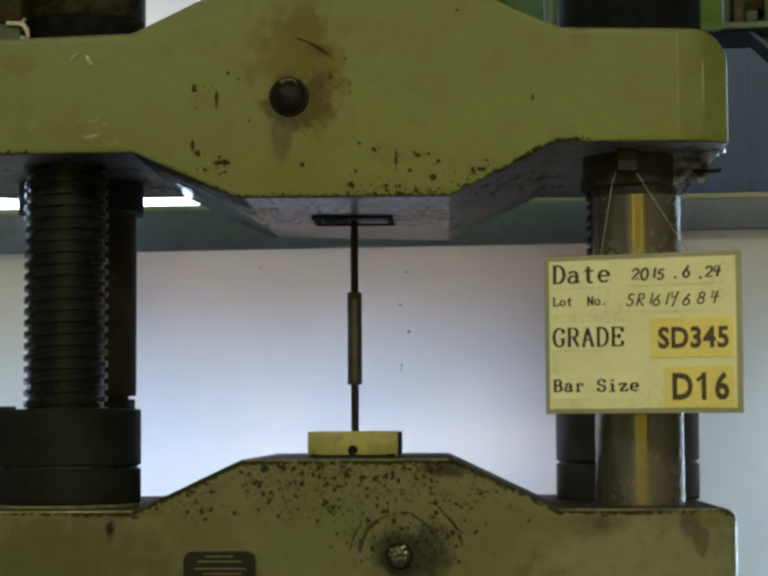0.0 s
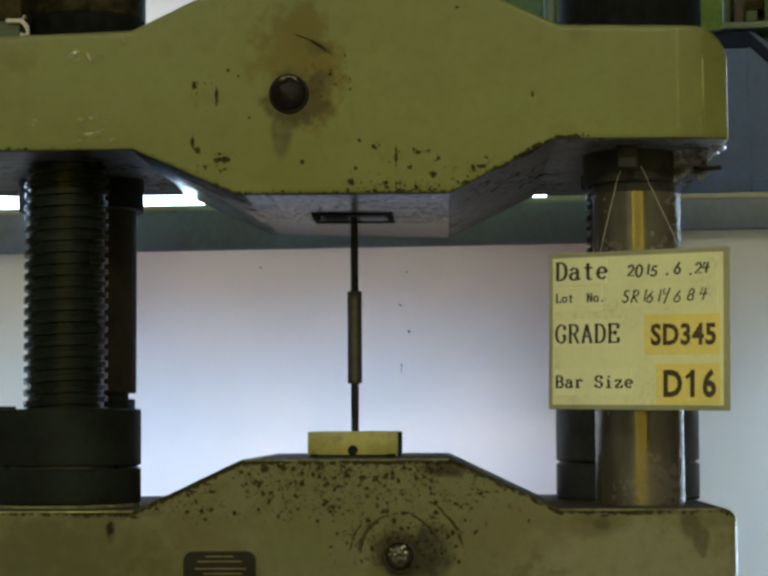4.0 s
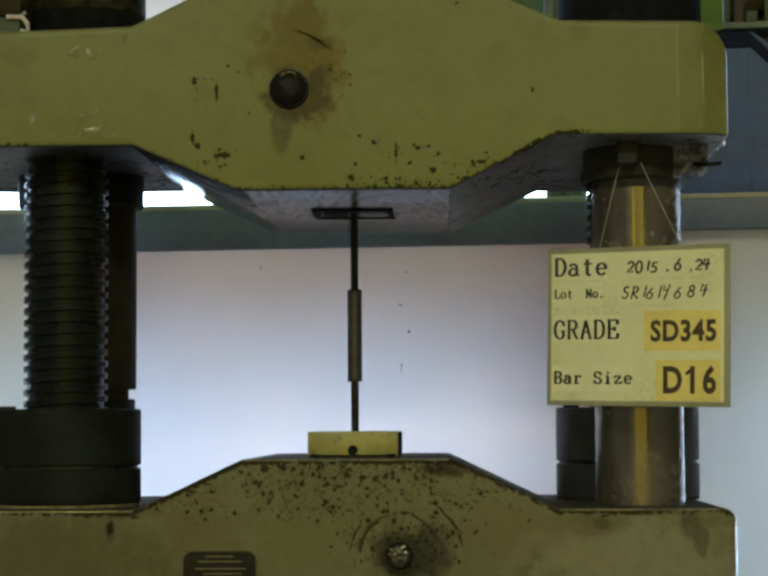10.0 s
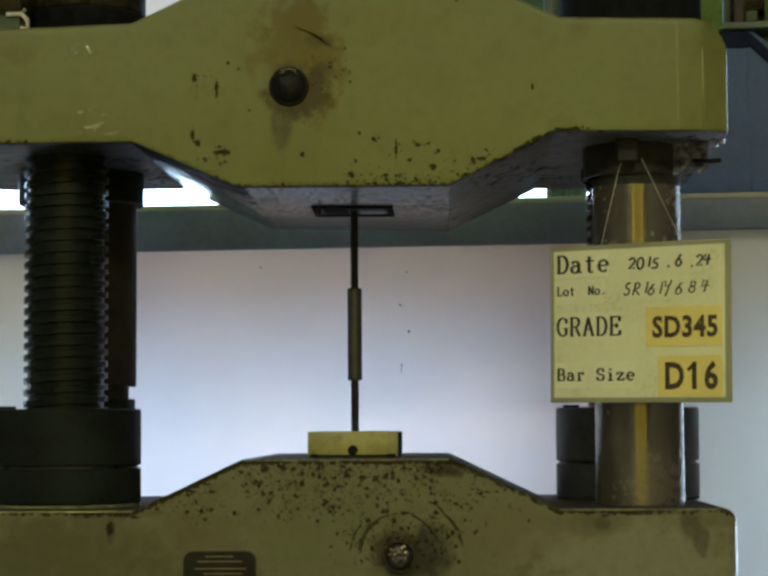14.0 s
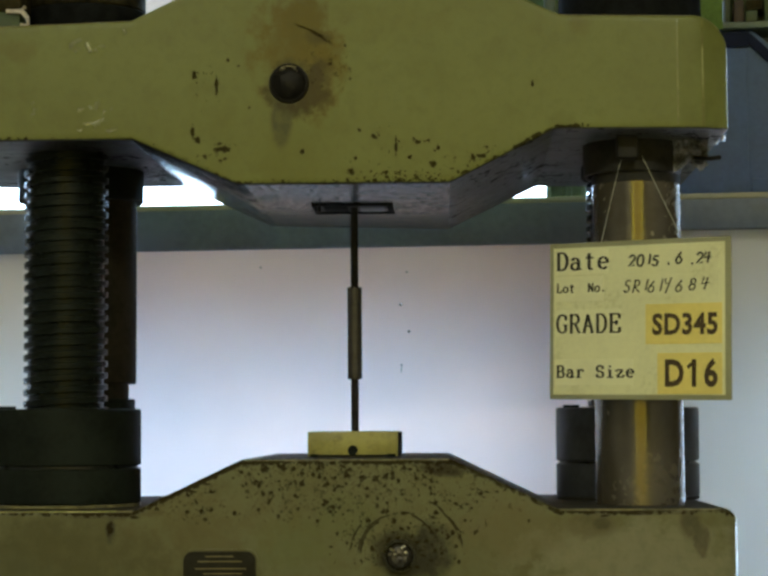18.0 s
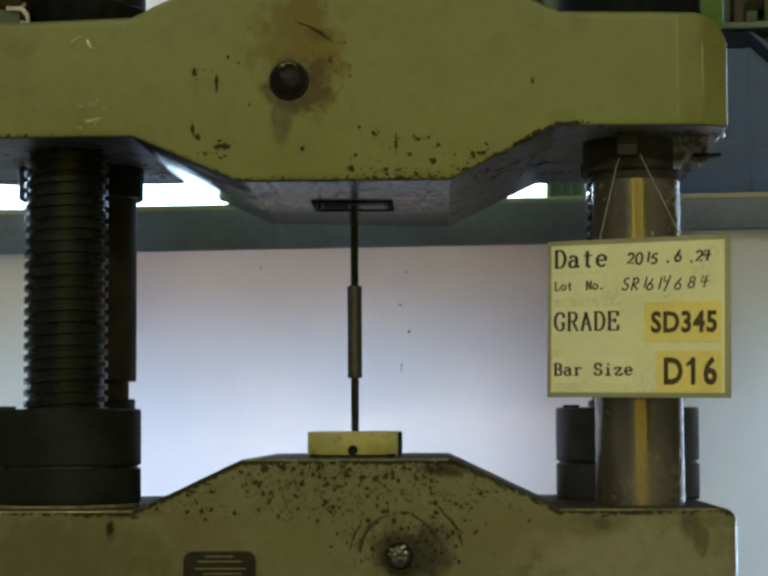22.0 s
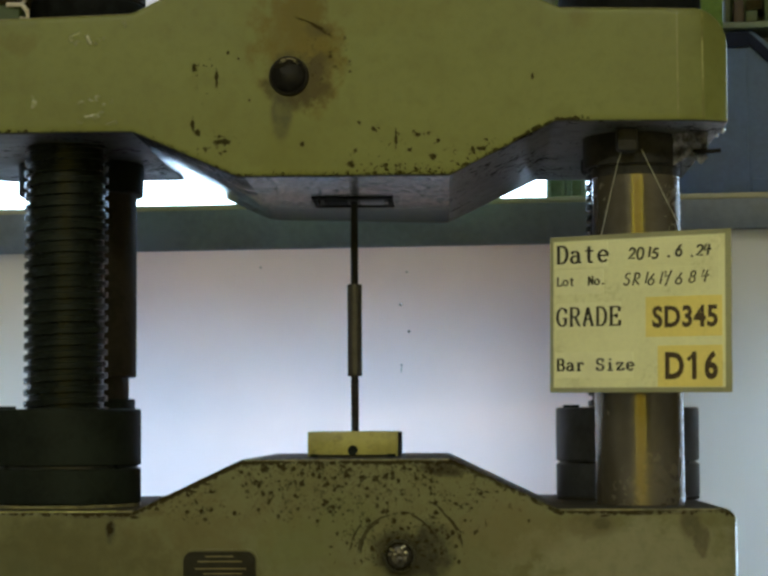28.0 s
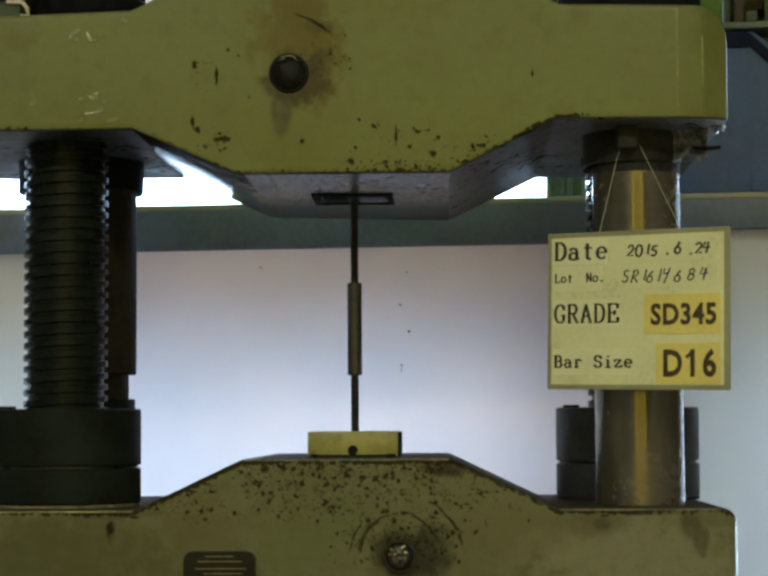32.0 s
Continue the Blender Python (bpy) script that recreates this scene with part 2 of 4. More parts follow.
lower_paint = casting_paint(
    "lower_enamel", (0.128, 0.129, 0.066),
    [(-0.55, -0.21, 0.24, 0.12, (0.088, 0.082, 0.038), 0.6), (-0.28, -0.19, 0.16, 0.10, (0.100, 0.090, 0.042), 0.55), (0.52, -0.19, 0.24, 0.10, (0.215, 0.205, 0.140), 0.65), (0.30, -0.12, 0.10, 0.10, (0.150, 0.138, 0.080), 0.4), (-0.60, -0.22, 0.10, 0.07, (0.105, 0.115, 0.066), 0.55), (-0.10, -0.15, 0.09, 0.06, (0.104, 0.118, 0.048), 0.55), (0.0, -0.10, 0.07, 0.05, (0.108, 0.122, 0.052), 0.5), (-0.50, -0.17, 0.26, 0.10, (0.066, 0.062, 0.024), 0.6), (0.098, -0.176, 0.066, 0.060, (0.016, 0.015, 0.010), 1.0, 0.25), (0.150, -0.170, 0.060, 0.062, (0.020, 0.020, 0.015), 1.0, 0.3), (0.185, -0.020, 0.055, 0.020, (0.024, 0.021, 0.013), 1.0, 0.3), (-0.43, -0.13, 0.014, 0.03, IRON, 0.8),
     (0.622, -0.120, 0.024, 0.036, (0.055, 0.050, 0.032), 0.85), (0.640, -0.150, 0.018, 0.034, (0.055, 0.050, 0.032), 0.8), (0.462, -0.120, 0.020, 0.014, (0.045, 0.040, 0.022), 0.85), (0.45, -0.12, 0.06, 0.03, (0.060, 0.054, 0.028), 0.6), (0.55, -0.095, 0.12, 0.01, (0.05, 0.04, 0.02), 0.7),
     (-0.42, -0.098, 0.12, 0.012, (0.05, 0.04, 0.02), 0.8), (-0.25, -0.1, 0.2, 0.08, (0.11, 0.09, 0.035), 0.35), (0.3, -0.13, 0.15, 0.06, (0.11, 0.09, 0.04), 0.3)],
    [(0.0, -0.012, 0.24, 0.035, 0.5), (-0.05, -0.05, 0.2, 0.08, 0.2), (0.1, -0.14, 0.14, 0.07, 0.17), (0.1, -0.06, 0.25, 0.1, 0.09),
     (-0.27, -0.09, 0.1, 0.03, 0.13), (-0.3, -0.05, 0.12, 0.03, 0.17), (0.3, -0.05, 0.14, 0.02, 0.16)],
    [(0.096, -0.176, 0.075, 28, 172), (0.096, -0.176, 0.071, 120, 175), (0.096, -0.176, 0.090, 140, 172), (0.096, -0.174, 0.111, 14, 60), (0.110, -0.172, 0.100, 8, 45)],
    grime=0.75, rimmed=0.2, marks=[(0.094, -0.038, 0.0041, 0.0033), (-0.081, -0.045, 0.0074, 0.0062), (0.057, -0.008, 0.0185, 0.0038), (-0.006, -0.051, 0.0050, 0.0024), (-0.041, -0.083, 0.0058, 0.0033), (-0.027, -0.159, 0.0050, 0.0022), (0.254, -0.061, 0.0058, 0.0024), (0.162, -0.081, 0.0032, 0.0033), (0.467, -0.105, 0.0114, 0.0022), (0.526, -0.102, 0.0163, 0.0025), (0.204, -0.186, 0.0040, 0.0057), (-0.148, -0.018, 0.0099, 0.0073), (-0.116, -0.014, 0.0083, 0.0083), (-0.166, -0.046, 0.0027, 0.0027), (-0.206, -0.034, 0.0022, 0.0022), (-0.291, -0.057, 0.0132, 0.0027), (-0.254, -0.045, 0.0073, 0.0023), (-0.431, -0.124, 0.0068, 0.0170), (-0.491, -0.099, 0.0140, 0.0027), (-0.387, -0.104, 0.0099, 0.0040)])
block_paint = surface("grip_block_enamel", (0.30, 0.28, 0.085), 0.45, 0.0, 20.0, 140.0, 0.2, 0.3, (0.10, 0.085, 0.02), 0.45)
dark_steel = surface("oiled_black_steel", (0.0115, 0.0145, 0.0120), 0.6, 0.0, 9.0, 90.0, 0.35, 0.25, None, 0.3, 0.06)
lit_steel = surface("lit_grey_steel", (0.042, 0.046, 0.056), 0.5, 0.0, 9.0, 90.0, 0.3, 0.25, None, 0.3, 0.25)
thread_steel = surface("oily_thread_steel", (0.0085, 0.0115, 0.0098), 0.30, 0.0, 30.0, 160.0, 0.35, 0.7, (0.016, 0.013, 0.008), 0.4, 0.10)
chrome = surface("brown_polished_steel", (0.142, 0.126, 0.098), 0.22, 0.62, 5.0, 60.0, 0.16, 0.02)
tube_steel = surface("brown_oiled_steel", (0.029, 0.025, 0.019), 0.6, 0.0, 6.0, 80.0, 0.3, 0.15, None, 0.3, 0.03)
burnt_steel = surface("burnt_brown_steel", (0.024, 0.023, 0.022), 0.55, 0.0, 20.0, 120.0, 0.4, 0.3, None, 0.3, 0.15)
bolt_steel = surface("greasy_bolt_steel", (0.012, 0.013, 0.011), 0.34, 0.15, 40.0, 200.0, 0.5, 0.5)
glint_steel = surface("bright_glint_steel", (0.30, 0.28, 0.2), 0.3, 0.9, 50.0, 200.0, 0.5, 0.6)
bar_steel = surface("black_mill_scale", (0.013, 0.013, 0.014), 0.5, 0.1, 30.0, 200.0, 0.3, 0.3, None, 0.3, 0.25)
sleeve_steel = surface("grey_brown_sleeve_steel", (0.051, 0.046, 0.038), 0.5, 0.4, 30.0, 200.0, 0.3, 0.3)
rail_paint = surface("grey_green_beam_paint", (0.175, 0.215, 0.340), 0.5, 0.0, 4.0, 60.0, 0.15, 0.2)
strip_paint = surface("pale_green_strip_paint", (0.42, 0.42, 0.34), 0.5, 0.0, 4.0, 60.0, 0.12, 0.2)
navy_paint = surface("dark_navy_paint", (0.013, 0.018, 0.045), 0.6, 0.0, 4.0, 70.0, 0.2, 0.2, None, 0.3, 0.1)
dull_strip = surface("dull_grey_green_paint", (0.14, 0.18, 0.14), 0.5, 0.0, 5.0, 60.0, 0.15, 0.1)
collar_paint = surface("dark_olive_brown_paint", (0.036, 0.031, 0.016), 0.85, 0.0, 14.0, 70.0, 0.6, 0.3, (0.008, 0.008, 0.006), 0.7, 0.04)
baffle_paint = surface("dark_baffle_paint", (0.03, 0.038, 0.042), 0.7, 0.0, 4.0, 60.0, 0.2, 0.2)
post_paint = surface("green_post_paint", (0.36, 0.46, 0.25), 0.45, 0.0, 5.0, 60.0, 0.2, 0.2)
blue_paint = surface("blue_machine_paint", (0.098, 0.154, 0.310), 0.6, 0.0, 4.0, 70.0, 0.18, 0.2)
wall_paint = surface("grey_wall_plaster", (0.33, 0.32, 0.29), 0.85, 0.0, 2.0, 40.0, 0.12, 0.3)
floor_paint = surface("grey_concrete_floor", (0.20, 0.20, 0.18), 0.6, 0.0, 2.0, 50.0, 0.2, 0.3, (0.09, 0.085, 0.07), 0.3)
ceiling_paint = surface("white_ceiling_board", (0.6, 0.6, 0.57), 0.9, 0.0, 2.0, 50.0, 0.06, 0.2)
frame_paint = surface("white_window_frame", (0.6, 0.6, 0.58), 0.4, 0.0, 6.0, 80.0, 0.08, 0.1)
green_plastic = surface("green_plastic", (0.13, 0.205, 0.05), 0.6, 0.0, 12.0, 90.0, 0.2, 0.1, None, 0.3, 0.08)
dark_clutter = surface("dark_green_enamel", (0.035, 0.058, 0.020), 0.5, 0.0, 9.0, 70.0, 0.4, 0.2)
red_clutter = surface("dull_red_paint", (0.045, 0.026, 0.018), 0.5, 0.0, 9.0, 70.0, 0.3, 0.2)
rag_grey = surface("grey_greasy_rag", (0.21, 0.21, 0.22), 0.4, 0.0, 45.0, 200.0, 0.75, 0.2, (0.02, 0.019, 0.017), 0.5)
tape_glint = surface("painted_tape_glint", (0.62, 0.62, 0.45), 0.12, 0.0, 60.0, 300.0, 0.3, 0.1, None, 0.3, 0.9)
rag_white = surface("white_cloth_tape", (0.62, 0.56, 0.5), 0.9, 0.0, 30.0, 200.0, 0.2, 0.6)
paper = surface("cream_laminated_card", (0.68, 0.675, 0.41), 0.32, 0.0, 9.0, 120.0, 0.05, 0.05)
card_edge = surface("olive_card_border", (0.27, 0.27, 0.16), 0.4, 0.0, 9.0, 120.0, 0.1, 0.05)
slip_paper = surface("pale_yellow_label", (0.71, 0.705, 0.45), 0.4, 0.0, 12.0, 120.0, 0.04, 0.05)
gold_paper = surface("golden_yellow_label", (0.71, 0.60, 0.18), 0.4, 0.0, 9.0, 120.0, 0.07, 0.05)
ink = surface("black_ink", (0.020, 0.018, 0.012), 0.5, 0.0, 40.0, 200.0, 0.3, 0.05)
speck_ink = surface("faded_brown_speck", (0.24, 0.19, 0.17), 0.6, 0.0, 40.0, 200.0, 0.3, 0.05)
brown_ink = surface("brown_black_print", (0.055, 0.035, 0.012), 0.5, 0.0, 40.0, 200.0, 0.2, 0.05)
string_mat = surface("pale_nylon_string", (0.34, 0.34, 0.29), 0.4, 0.0, 60.0, 300.0, 0.2, 0.2)
plate_dark = surface("dark_nameplate", (0.014, 0.013, 0.009), 0.45, 0.0, 30.0, 150.0, 0.3, 0.2, None, 0.3, 0.15)
plate_bar = surface("brass_plate_line", (0.13, 0.115, 0.06), 0.4, 0.6, 30.0, 150.0, 0.3, 0.2)


def glow(name, color, strength):
    m, nt, bsdf, co = start_mat(name)
    e = nd(nt, "ShaderNodeEmission", ("Color", rgba(color)), ("Strength", strength))
    nt.links.new(e.outputs[0], nt.nodes["Material Output"].inputs[0])
    return m


def sheet_material(name, front, back, through_share):
    """Thin paper or cloth: scatters light from the front and lets some through from behind."""
    m, nt, bsdf, co = start_mat(name)
    tone = span(nt, noise_tex(nt, co, 3.0, 4.0), 0.3, 0.7)
    d = nd(nt, "ShaderNodeBsdfDiffuse", ("Color", blend(nt, tone, rgba(front, 0.97), rgba(front, 1.03))))
    t = nd(nt, "ShaderNodeBsdfTranslucent", ("Color", blend(nt, tone, rgba(back, 0.97), rgba(back, 1.03))))
    mix = nd(nt, "ShaderNodeMixShader", ("Fac", through_share), (1, d.outputs[0]), (2, t.outputs[0]))
    nt.links.new(mix.outputs[0], nt.nodes["Material Output"].inputs[0])
    return m


sheet_mat = sheet_material("white_translucent_sheet", (0.93, 0.71, 0.69), (0.805, 0.885, 0.94), 0.110)
blind_mat = sheet_material("grey_blind_cloth", (0.42, 0.36, 0.33), (0.26, 0.20, 0.15), 0.45)
side_mat = sheet_material("blue_grey_translucent_sheet", (0.70, 0.72, 0.76), (0.74, 0.90, 0.97), 0.072)
dim_mat = sheet_material("dim_blue_grey_sheet", (0.72, 0.70, 0.72), (0.74, 0.87, 0.86), 0.065)


def film_material():
    """Thin clear tape: see-through and shiny, its glints also put into a milky colour."""
    m, nt, bsdf, co = start_mat("clear_tape_film")
    clear = nd(nt, "ShaderNodeBsdfTransparent", ("Color", (1, 1, 1, 1)))
    shine = nd(nt, "ShaderNodeBsdfGlossy", ("Color", (1, 1, 1, 1)), ("Roughness", 0.2))
    milky = nd(nt, "ShaderNodeBsdfDiffuse", ("Color", (0.50, 0.52, 0.24, 1)))
    half = nd(nt, "ShaderNodeMixShader", ("Fac", 0.3), (1, milky.outputs[0]), (2, shine.outputs[0]))
    mix = nd(nt, "ShaderNodeMixShader", ("Fac", span(nt, noise_tex(nt, co, 160.0), 0.38, 0.6, 0.0, 0.42)), (1, clear.outputs[0]), (2, half.outputs[0]))
    nt.links.new(mix.outputs[0], nt.nodes["Material Output"].inputs[0])
    return m


film_mat = film_material()
def clear_glass():
    """Window glass: nearly all light goes straight through, a little is mirrored."""
    m, nt, bsdf, co = start_mat("window_glass")
    clear = nd(nt, "ShaderNodeBsdfTransparent", ("Color", (0.97, 0.98, 0.97, 1)))
    shine = nd(nt, "ShaderNodeBsdfGlossy", ("Color", (1, 1, 1, 1)), ("Roughness", 0.02))
    mix = nd(nt, "ShaderNodeMixShader", ("Fac", 0.05), (1, clear.outputs[0]), (2, shine.outputs[0]))
    nt.links.new(mix.outputs[0], nt.nodes["Material Output"].inputs[0])
    return m


pane_glass = clear_glass()
day_glow = glow("daylight_sky", (0.61, 0.86, 1.19), DAY)
pink_glow = glow("pink_panel", (1.04, 0.86, 0.97), DAY * 0.74)
streak_mat = glow("gold_streak_panel", (1.0, 0.90, 0.06), STREAK_GLOW)
dim_panel_mat = glow("dim_gold_panel", (1.0, 0.84, 0.16), STREAK_GLOW * 0.035)
mid_panel_mat = glow("warm_gold_panel", (1.0, 0.74, 0.07), STREAK_GLOW * 0.30)
low_streak_mat = glow("dim_streak_panel", (1.0, 0.86, 0.22), STREAK_GLOW * 0.48)
tube_glow = glow("fluorescent_diffuser", WARM, 3.0)


# ---- mesh helpers ----
def mesh_of(name, bm, material, smooth=40):
    me = bpy.data.meshes.new(name)
    bmesh.ops.recalc_face_normals(bm, faces=bm.faces)
    bm.to_mesh(me)
    bm.free()
    for m in material if isinstance(material, (list, tuple)) else [material]:
        me.materials.append(m)
    if smooth:
        me.polygons.foreach_set("use_smooth", [True] * len(me.polygons))
        me.set_sharp_from_angle(angle=radians(smooth))
    return me


def part(name, bm, material, parent, label="", smooth=40):
    ob = new(name, mesh_of(name, bm, material, smooth))
    ob.parent = parent
    return tagged(ob, label)


def thing(name, m, label, category, group="", kind=""):
    ob = new(name)
    ob.empty_display_size = 0.05
    ob.matrix_world = m
    return tagged(ob, label, category, group, kind)


def box(x0, x1, y0, y1, z0, z1, bevel=0.0, seg=2):
    bm = bmesh.new()
    bmesh.ops.create_cube(bm, size=1.0)
    bmesh.ops.transform(bm, verts=bm.verts, matrix=Matrix.Translation(((x0 + x1) / 2, (y0 + y1) / 2, (z0 + z1) / 2)) @ Matrix.Diagonal((x1 - x0, y1 - y0, z1 - z0, 1)))
    if bevel:
        bmesh.ops.bevel(bm, geom=bm.edges[:], offset=bevel, segments=seg, profile=0.5, affect="EDGES")
    return bm


def lathe(profile, cx=0.0, cy=0.0, n=48, axis="z", closed=True):
    """Turns (radius, height) pairs round an upright axis, or round the depth axis."""
    bm = bmesh.new()
    rows = []
    for r, h in profile:
        row = []
        for i in range(n):
            a = 2 * math.pi * i / n
            c, s = r * math.cos(a), r * math.sin(a)
            row.append(bm.verts.new((cx + c, cy + s, h) if axis == "z" else (cx + c, h, cy + s)))
        rows.append(row)
    for p, q in zip(rows, rows[1:]):
        for i in range(n):
            bm.faces.new((p[i], p[(i + 1) % n], q[(i + 1) % n], q[i]))
    if closed:
        bm.faces.new(rows[0][::-1])
        bm.faces.new(rows[-1])
    return bm


def ring(r0, r1, z0, z1, cx=0.0, cy=0.0, bevel=0.003, n=56):
    b = bevel
    bm = lathe([(r0, z0), (r1 - b, z0), (r1, z0 + b), (r1, z1 - b), (r1 - b, z1), (r0, z1), (r0, z0)], cx, cy, n, "z", False)
    bmesh.ops.remove_doubles(bm, verts=bm.verts, dist=1e-6)
    return bm


def screw(r, depth, pitch, z0, z1, n=48):
    """A square-cut thread that climbs round the shaft."""
    verts, faces = [], []
    turns = int((z1 - z0) / pitch)
    prof = [(0.0, r), (0.46, r), (0.52, r - depth), (0.94, r - depth)]
    rows = [(z0 + (k + f) * pitch, rad) for k in range(turns) for f, rad in prof]
    for h, rad in rows:
        for i in range(n):
            a = 2 * math.pi * i / n
            verts.append((rad * math.cos(a), rad * math.sin(a), min(max(h + pitch * i / n, z0), z1)))
    for k in range(len(rows) - 1):
        for i in range(n):
            if i < n - 1:
                a, b, c, d = k * n + i, k * n + i + 1, (k + 1) * n + i + 1, (k + 1) * n + i
            elif k + 5 < len(rows):
                a, b, c, d = k * n + i, (k + 4) * n, (k + 5) * n, (k + 1) * n + i
            else:
                continue
            faces.append((a, b, c, d))
    me = bpy.data.meshes.new("thread")
    me.from_pydata(verts, [], faces)
    bm = bmesh.new()
    bm.from_mesh(me)
    bpy.data.meshes.remove(me)
    return bm


def casting(bottom, top, half, round_top, round_bottom, corner, y0, y1, fillet=0.008, bend=0.012, step=0.0085, twist=0.0, lip=0.0, greasy=9.0, far=0.0, worn=(0, 1, 2, 3), ridges=(), sag=0.0):
    """A cast beam: its lower and upper outline along x, rounded ends, and filleted long edges; twist: how far the far lower edge leans."""
    bm = bmesh.new()
    rim = bm.verts.layers.float.new("edge")

    def line(pts, x):
        xs, zs = zip(*pts)
        return sum(float(np.interp(x + o, xs, zs)) for o in (-bend, -bend / 2, 0, bend / 2, bend)) / 5

    xs = [-half - far + step * i for i in range(int((2 * half + far) / step) + 1)]
    xs += [p[0] + o for p in bottom + top if abs(p[0]) < half - 0.02 for o in (-bend, 0.0, bend)]
    xs = sorted(set([round(x, 5) for x in xs] + [(half - 0.0005 - 0.0018 * i * i) if s > 0 else 0.0005 + 0.0018 * i * i - half - far for i in range(6) for s in (-1, 1)] + [half - lip * f for f in (0.02, 0.5, 1.0)] + [half - r + o for r in ridges for o in (-0.0015, 0.0015)]))
    rows = []
    for x in xs:
        inset = half - x if x > 0 else half + far + x

        def arc(r):
            return r - math.sqrt(max(r * r - (r - inset) ** 2, 0)) if inset < r else 0.0
        turn = sum(float(np.interp(inset + o, (0.0, corner * 0.51, corner), (corner * 0.27, corner * 0.04, 0.0))) for o in (-0.003, 0.0, 0.003)) / 3 + max(0.0, lip - inset) * 1.85
        zb, zt, yf, yb = line(bottom, x) + arc(round_bottom), line(top, x) - arc(round_top), y0 + turn, y1 - turn
        row = []
        back = zb + twist * (-0.9 if x < 0 else -1.0) * max(-0.39, min(0.39, x)) / 0.39 - sag
        for side, (cy, cz, a0) in enumerate(((yf + fillet, zb + fillet, 180), (yb - fillet, back + fillet, 270), (yb - fillet, zt - fillet, 0), (yf + fillet, zt - fillet, 90))):
            for k in range(4):
                a = radians(a0 + 30 * k)
                v = bm.verts.new((x, cy + fillet * math.cos(a), cz + fillet * math.sin(a)))
                v[rim] = 1.0 if side in worn and (k in (1, 2) or (side, k) in ((0, 0), (3, 3))) else 0.0
                row.append(v)
        row += [bm.verts.new((x, yf, zt - fillet - 0.009)), bm.verts.new((x, yf, zb + fillet + 0.009))]
        rows.append(row)
    for p, q in zip(rows, rows[1:]):
        for i in range(18):
            f = bm.faces.new((p[i], q[i], q[(i + 1) % 18], p[(i + 1) % 18]))
            zone = any(abs(half - (p[i].co.x + q[i].co.x) / 2 - r) < 0.0014 for r in ridges[:1]) and i > 14
            soft = len(ridges) > 1 and abs(half - (p[i].co.x + q[i].co.x) / 2 - ridges[1]) < 0.0014 and i > 14
            f.material_index = 4 if zone else 9 if soft else 3 if lip and p[i].co.x > half - lip - 1e-5 and (i > 13 or i < 2) else 8 if i == 1 and far > 0.0 else (4 if i in (12, 13) and far == 0.0 and p[i].co.x < -0.42 else 6 if i == 13 and abs(p[i].co.z - q[i].co.z) < 0.05 * abs(p[i].co.x - q[i].co.x) else 7 if 8 <= i <= 11 else 0) if not 2 <= i <= 5 else 5 if -0.192 <= p[i].co.x < 0.19 else 8 if p[i].co.x < -0.395 else 2 if p[i].co.x > greasy else 1
    bm.faces.new(rows[0])
    bm.faces.new(rows[-1][::-1])
    return bm


def rounded_plate(x0, x1, z0, z1, r, y0, y1):
    """An upright plate with round corners."""
    bm = bmesh.new()
    loops = []
    for y in (y0, y1):
        loop = []
        for cx, cz, a0 in ((x1 - r, z1 - r, 0), (x0 + r, z1 - r, 90), (x0 + r, z0 + r, 180), (x1 - r, z0 + r, 270)):
            for k in range(6):
                a = radians(a0 + 18 * k)
                loop.append(bm.verts.new((cx + r * math.cos(a), y, cz + r * math.sin(a))))
        loops.append(loop)
    n = len(loops[0])
    bm.faces.new(loops[0])
    bm.faces.new(loops[1][::-1])
    for i in range(n):
        bm.faces.new((loops[0][i], loops[1][i], loops[1][(i + 1) % n], loops[0][(i + 1) % n]))
    return bm


def strand(points, r, n=6):
    """A thin round strand along straight pieces."""
    bm = bmesh.new()
    pts = [Vector(p) for p in points]
    rows = []
    for i, p in enumerate(pts):
        d = (pts[min(i + 1, len(pts) - 1)] - pts[max(i - 1, 0)]).normalized()
        u = d.orthogonal().normalized()
        v = d.cross(u)
        rows.append([bm.verts.new(p + r * (math.cos(2 * math.pi * k / n) * u + math.sin(2 * math.pi * k / n) * v)) for k in range(n)])
    for a, b in zip(rows, rows[1:]):
        for k in range(n):
            bm.faces.new((a[k], a[(k + 1) % n], b[(k + 1) % n], b[k]))
    bm.faces.new(rows[0][::-1])
    bm.faces.new(rows[-1])
    return bm


def lettering(text, size, x, z, y, stretch=1.0, slant=0.0, bold=0.0, depth=0.0004, space=1.0):
    """Raised lettering on an upright face towards -y; x, z: its lower left corner."""
    cu = bpy.data.curves.new("lettering", "FONT")
    cu.body, cu.size, cu.shear, cu.offset, cu.extrude, cu.space_character, cu.resolution_u = text, size, slant, bold, depth, space, 3
    ob = bpy.data.objects.new("lettering", cu)
    scene.collection.objects.link(ob)
    me = bpy.data.meshes.new_from_object(ob.evaluated_get(bpy.context.evaluated_depsgraph_get()))
    bpy.data.objects.remove(ob)
    bm = bmesh.new()
    bm.from_mesh(me)
    bpy.data.meshes.remove(me)
    bmesh.ops.transform(bm, verts=bm.verts, matrix=Matrix.Translation((x, y, z)) @ Matrix.Rotation(radians(90), 4, "X") @ Matrix.Diagonal((stretch, 1, 1, 1)))
    return bm


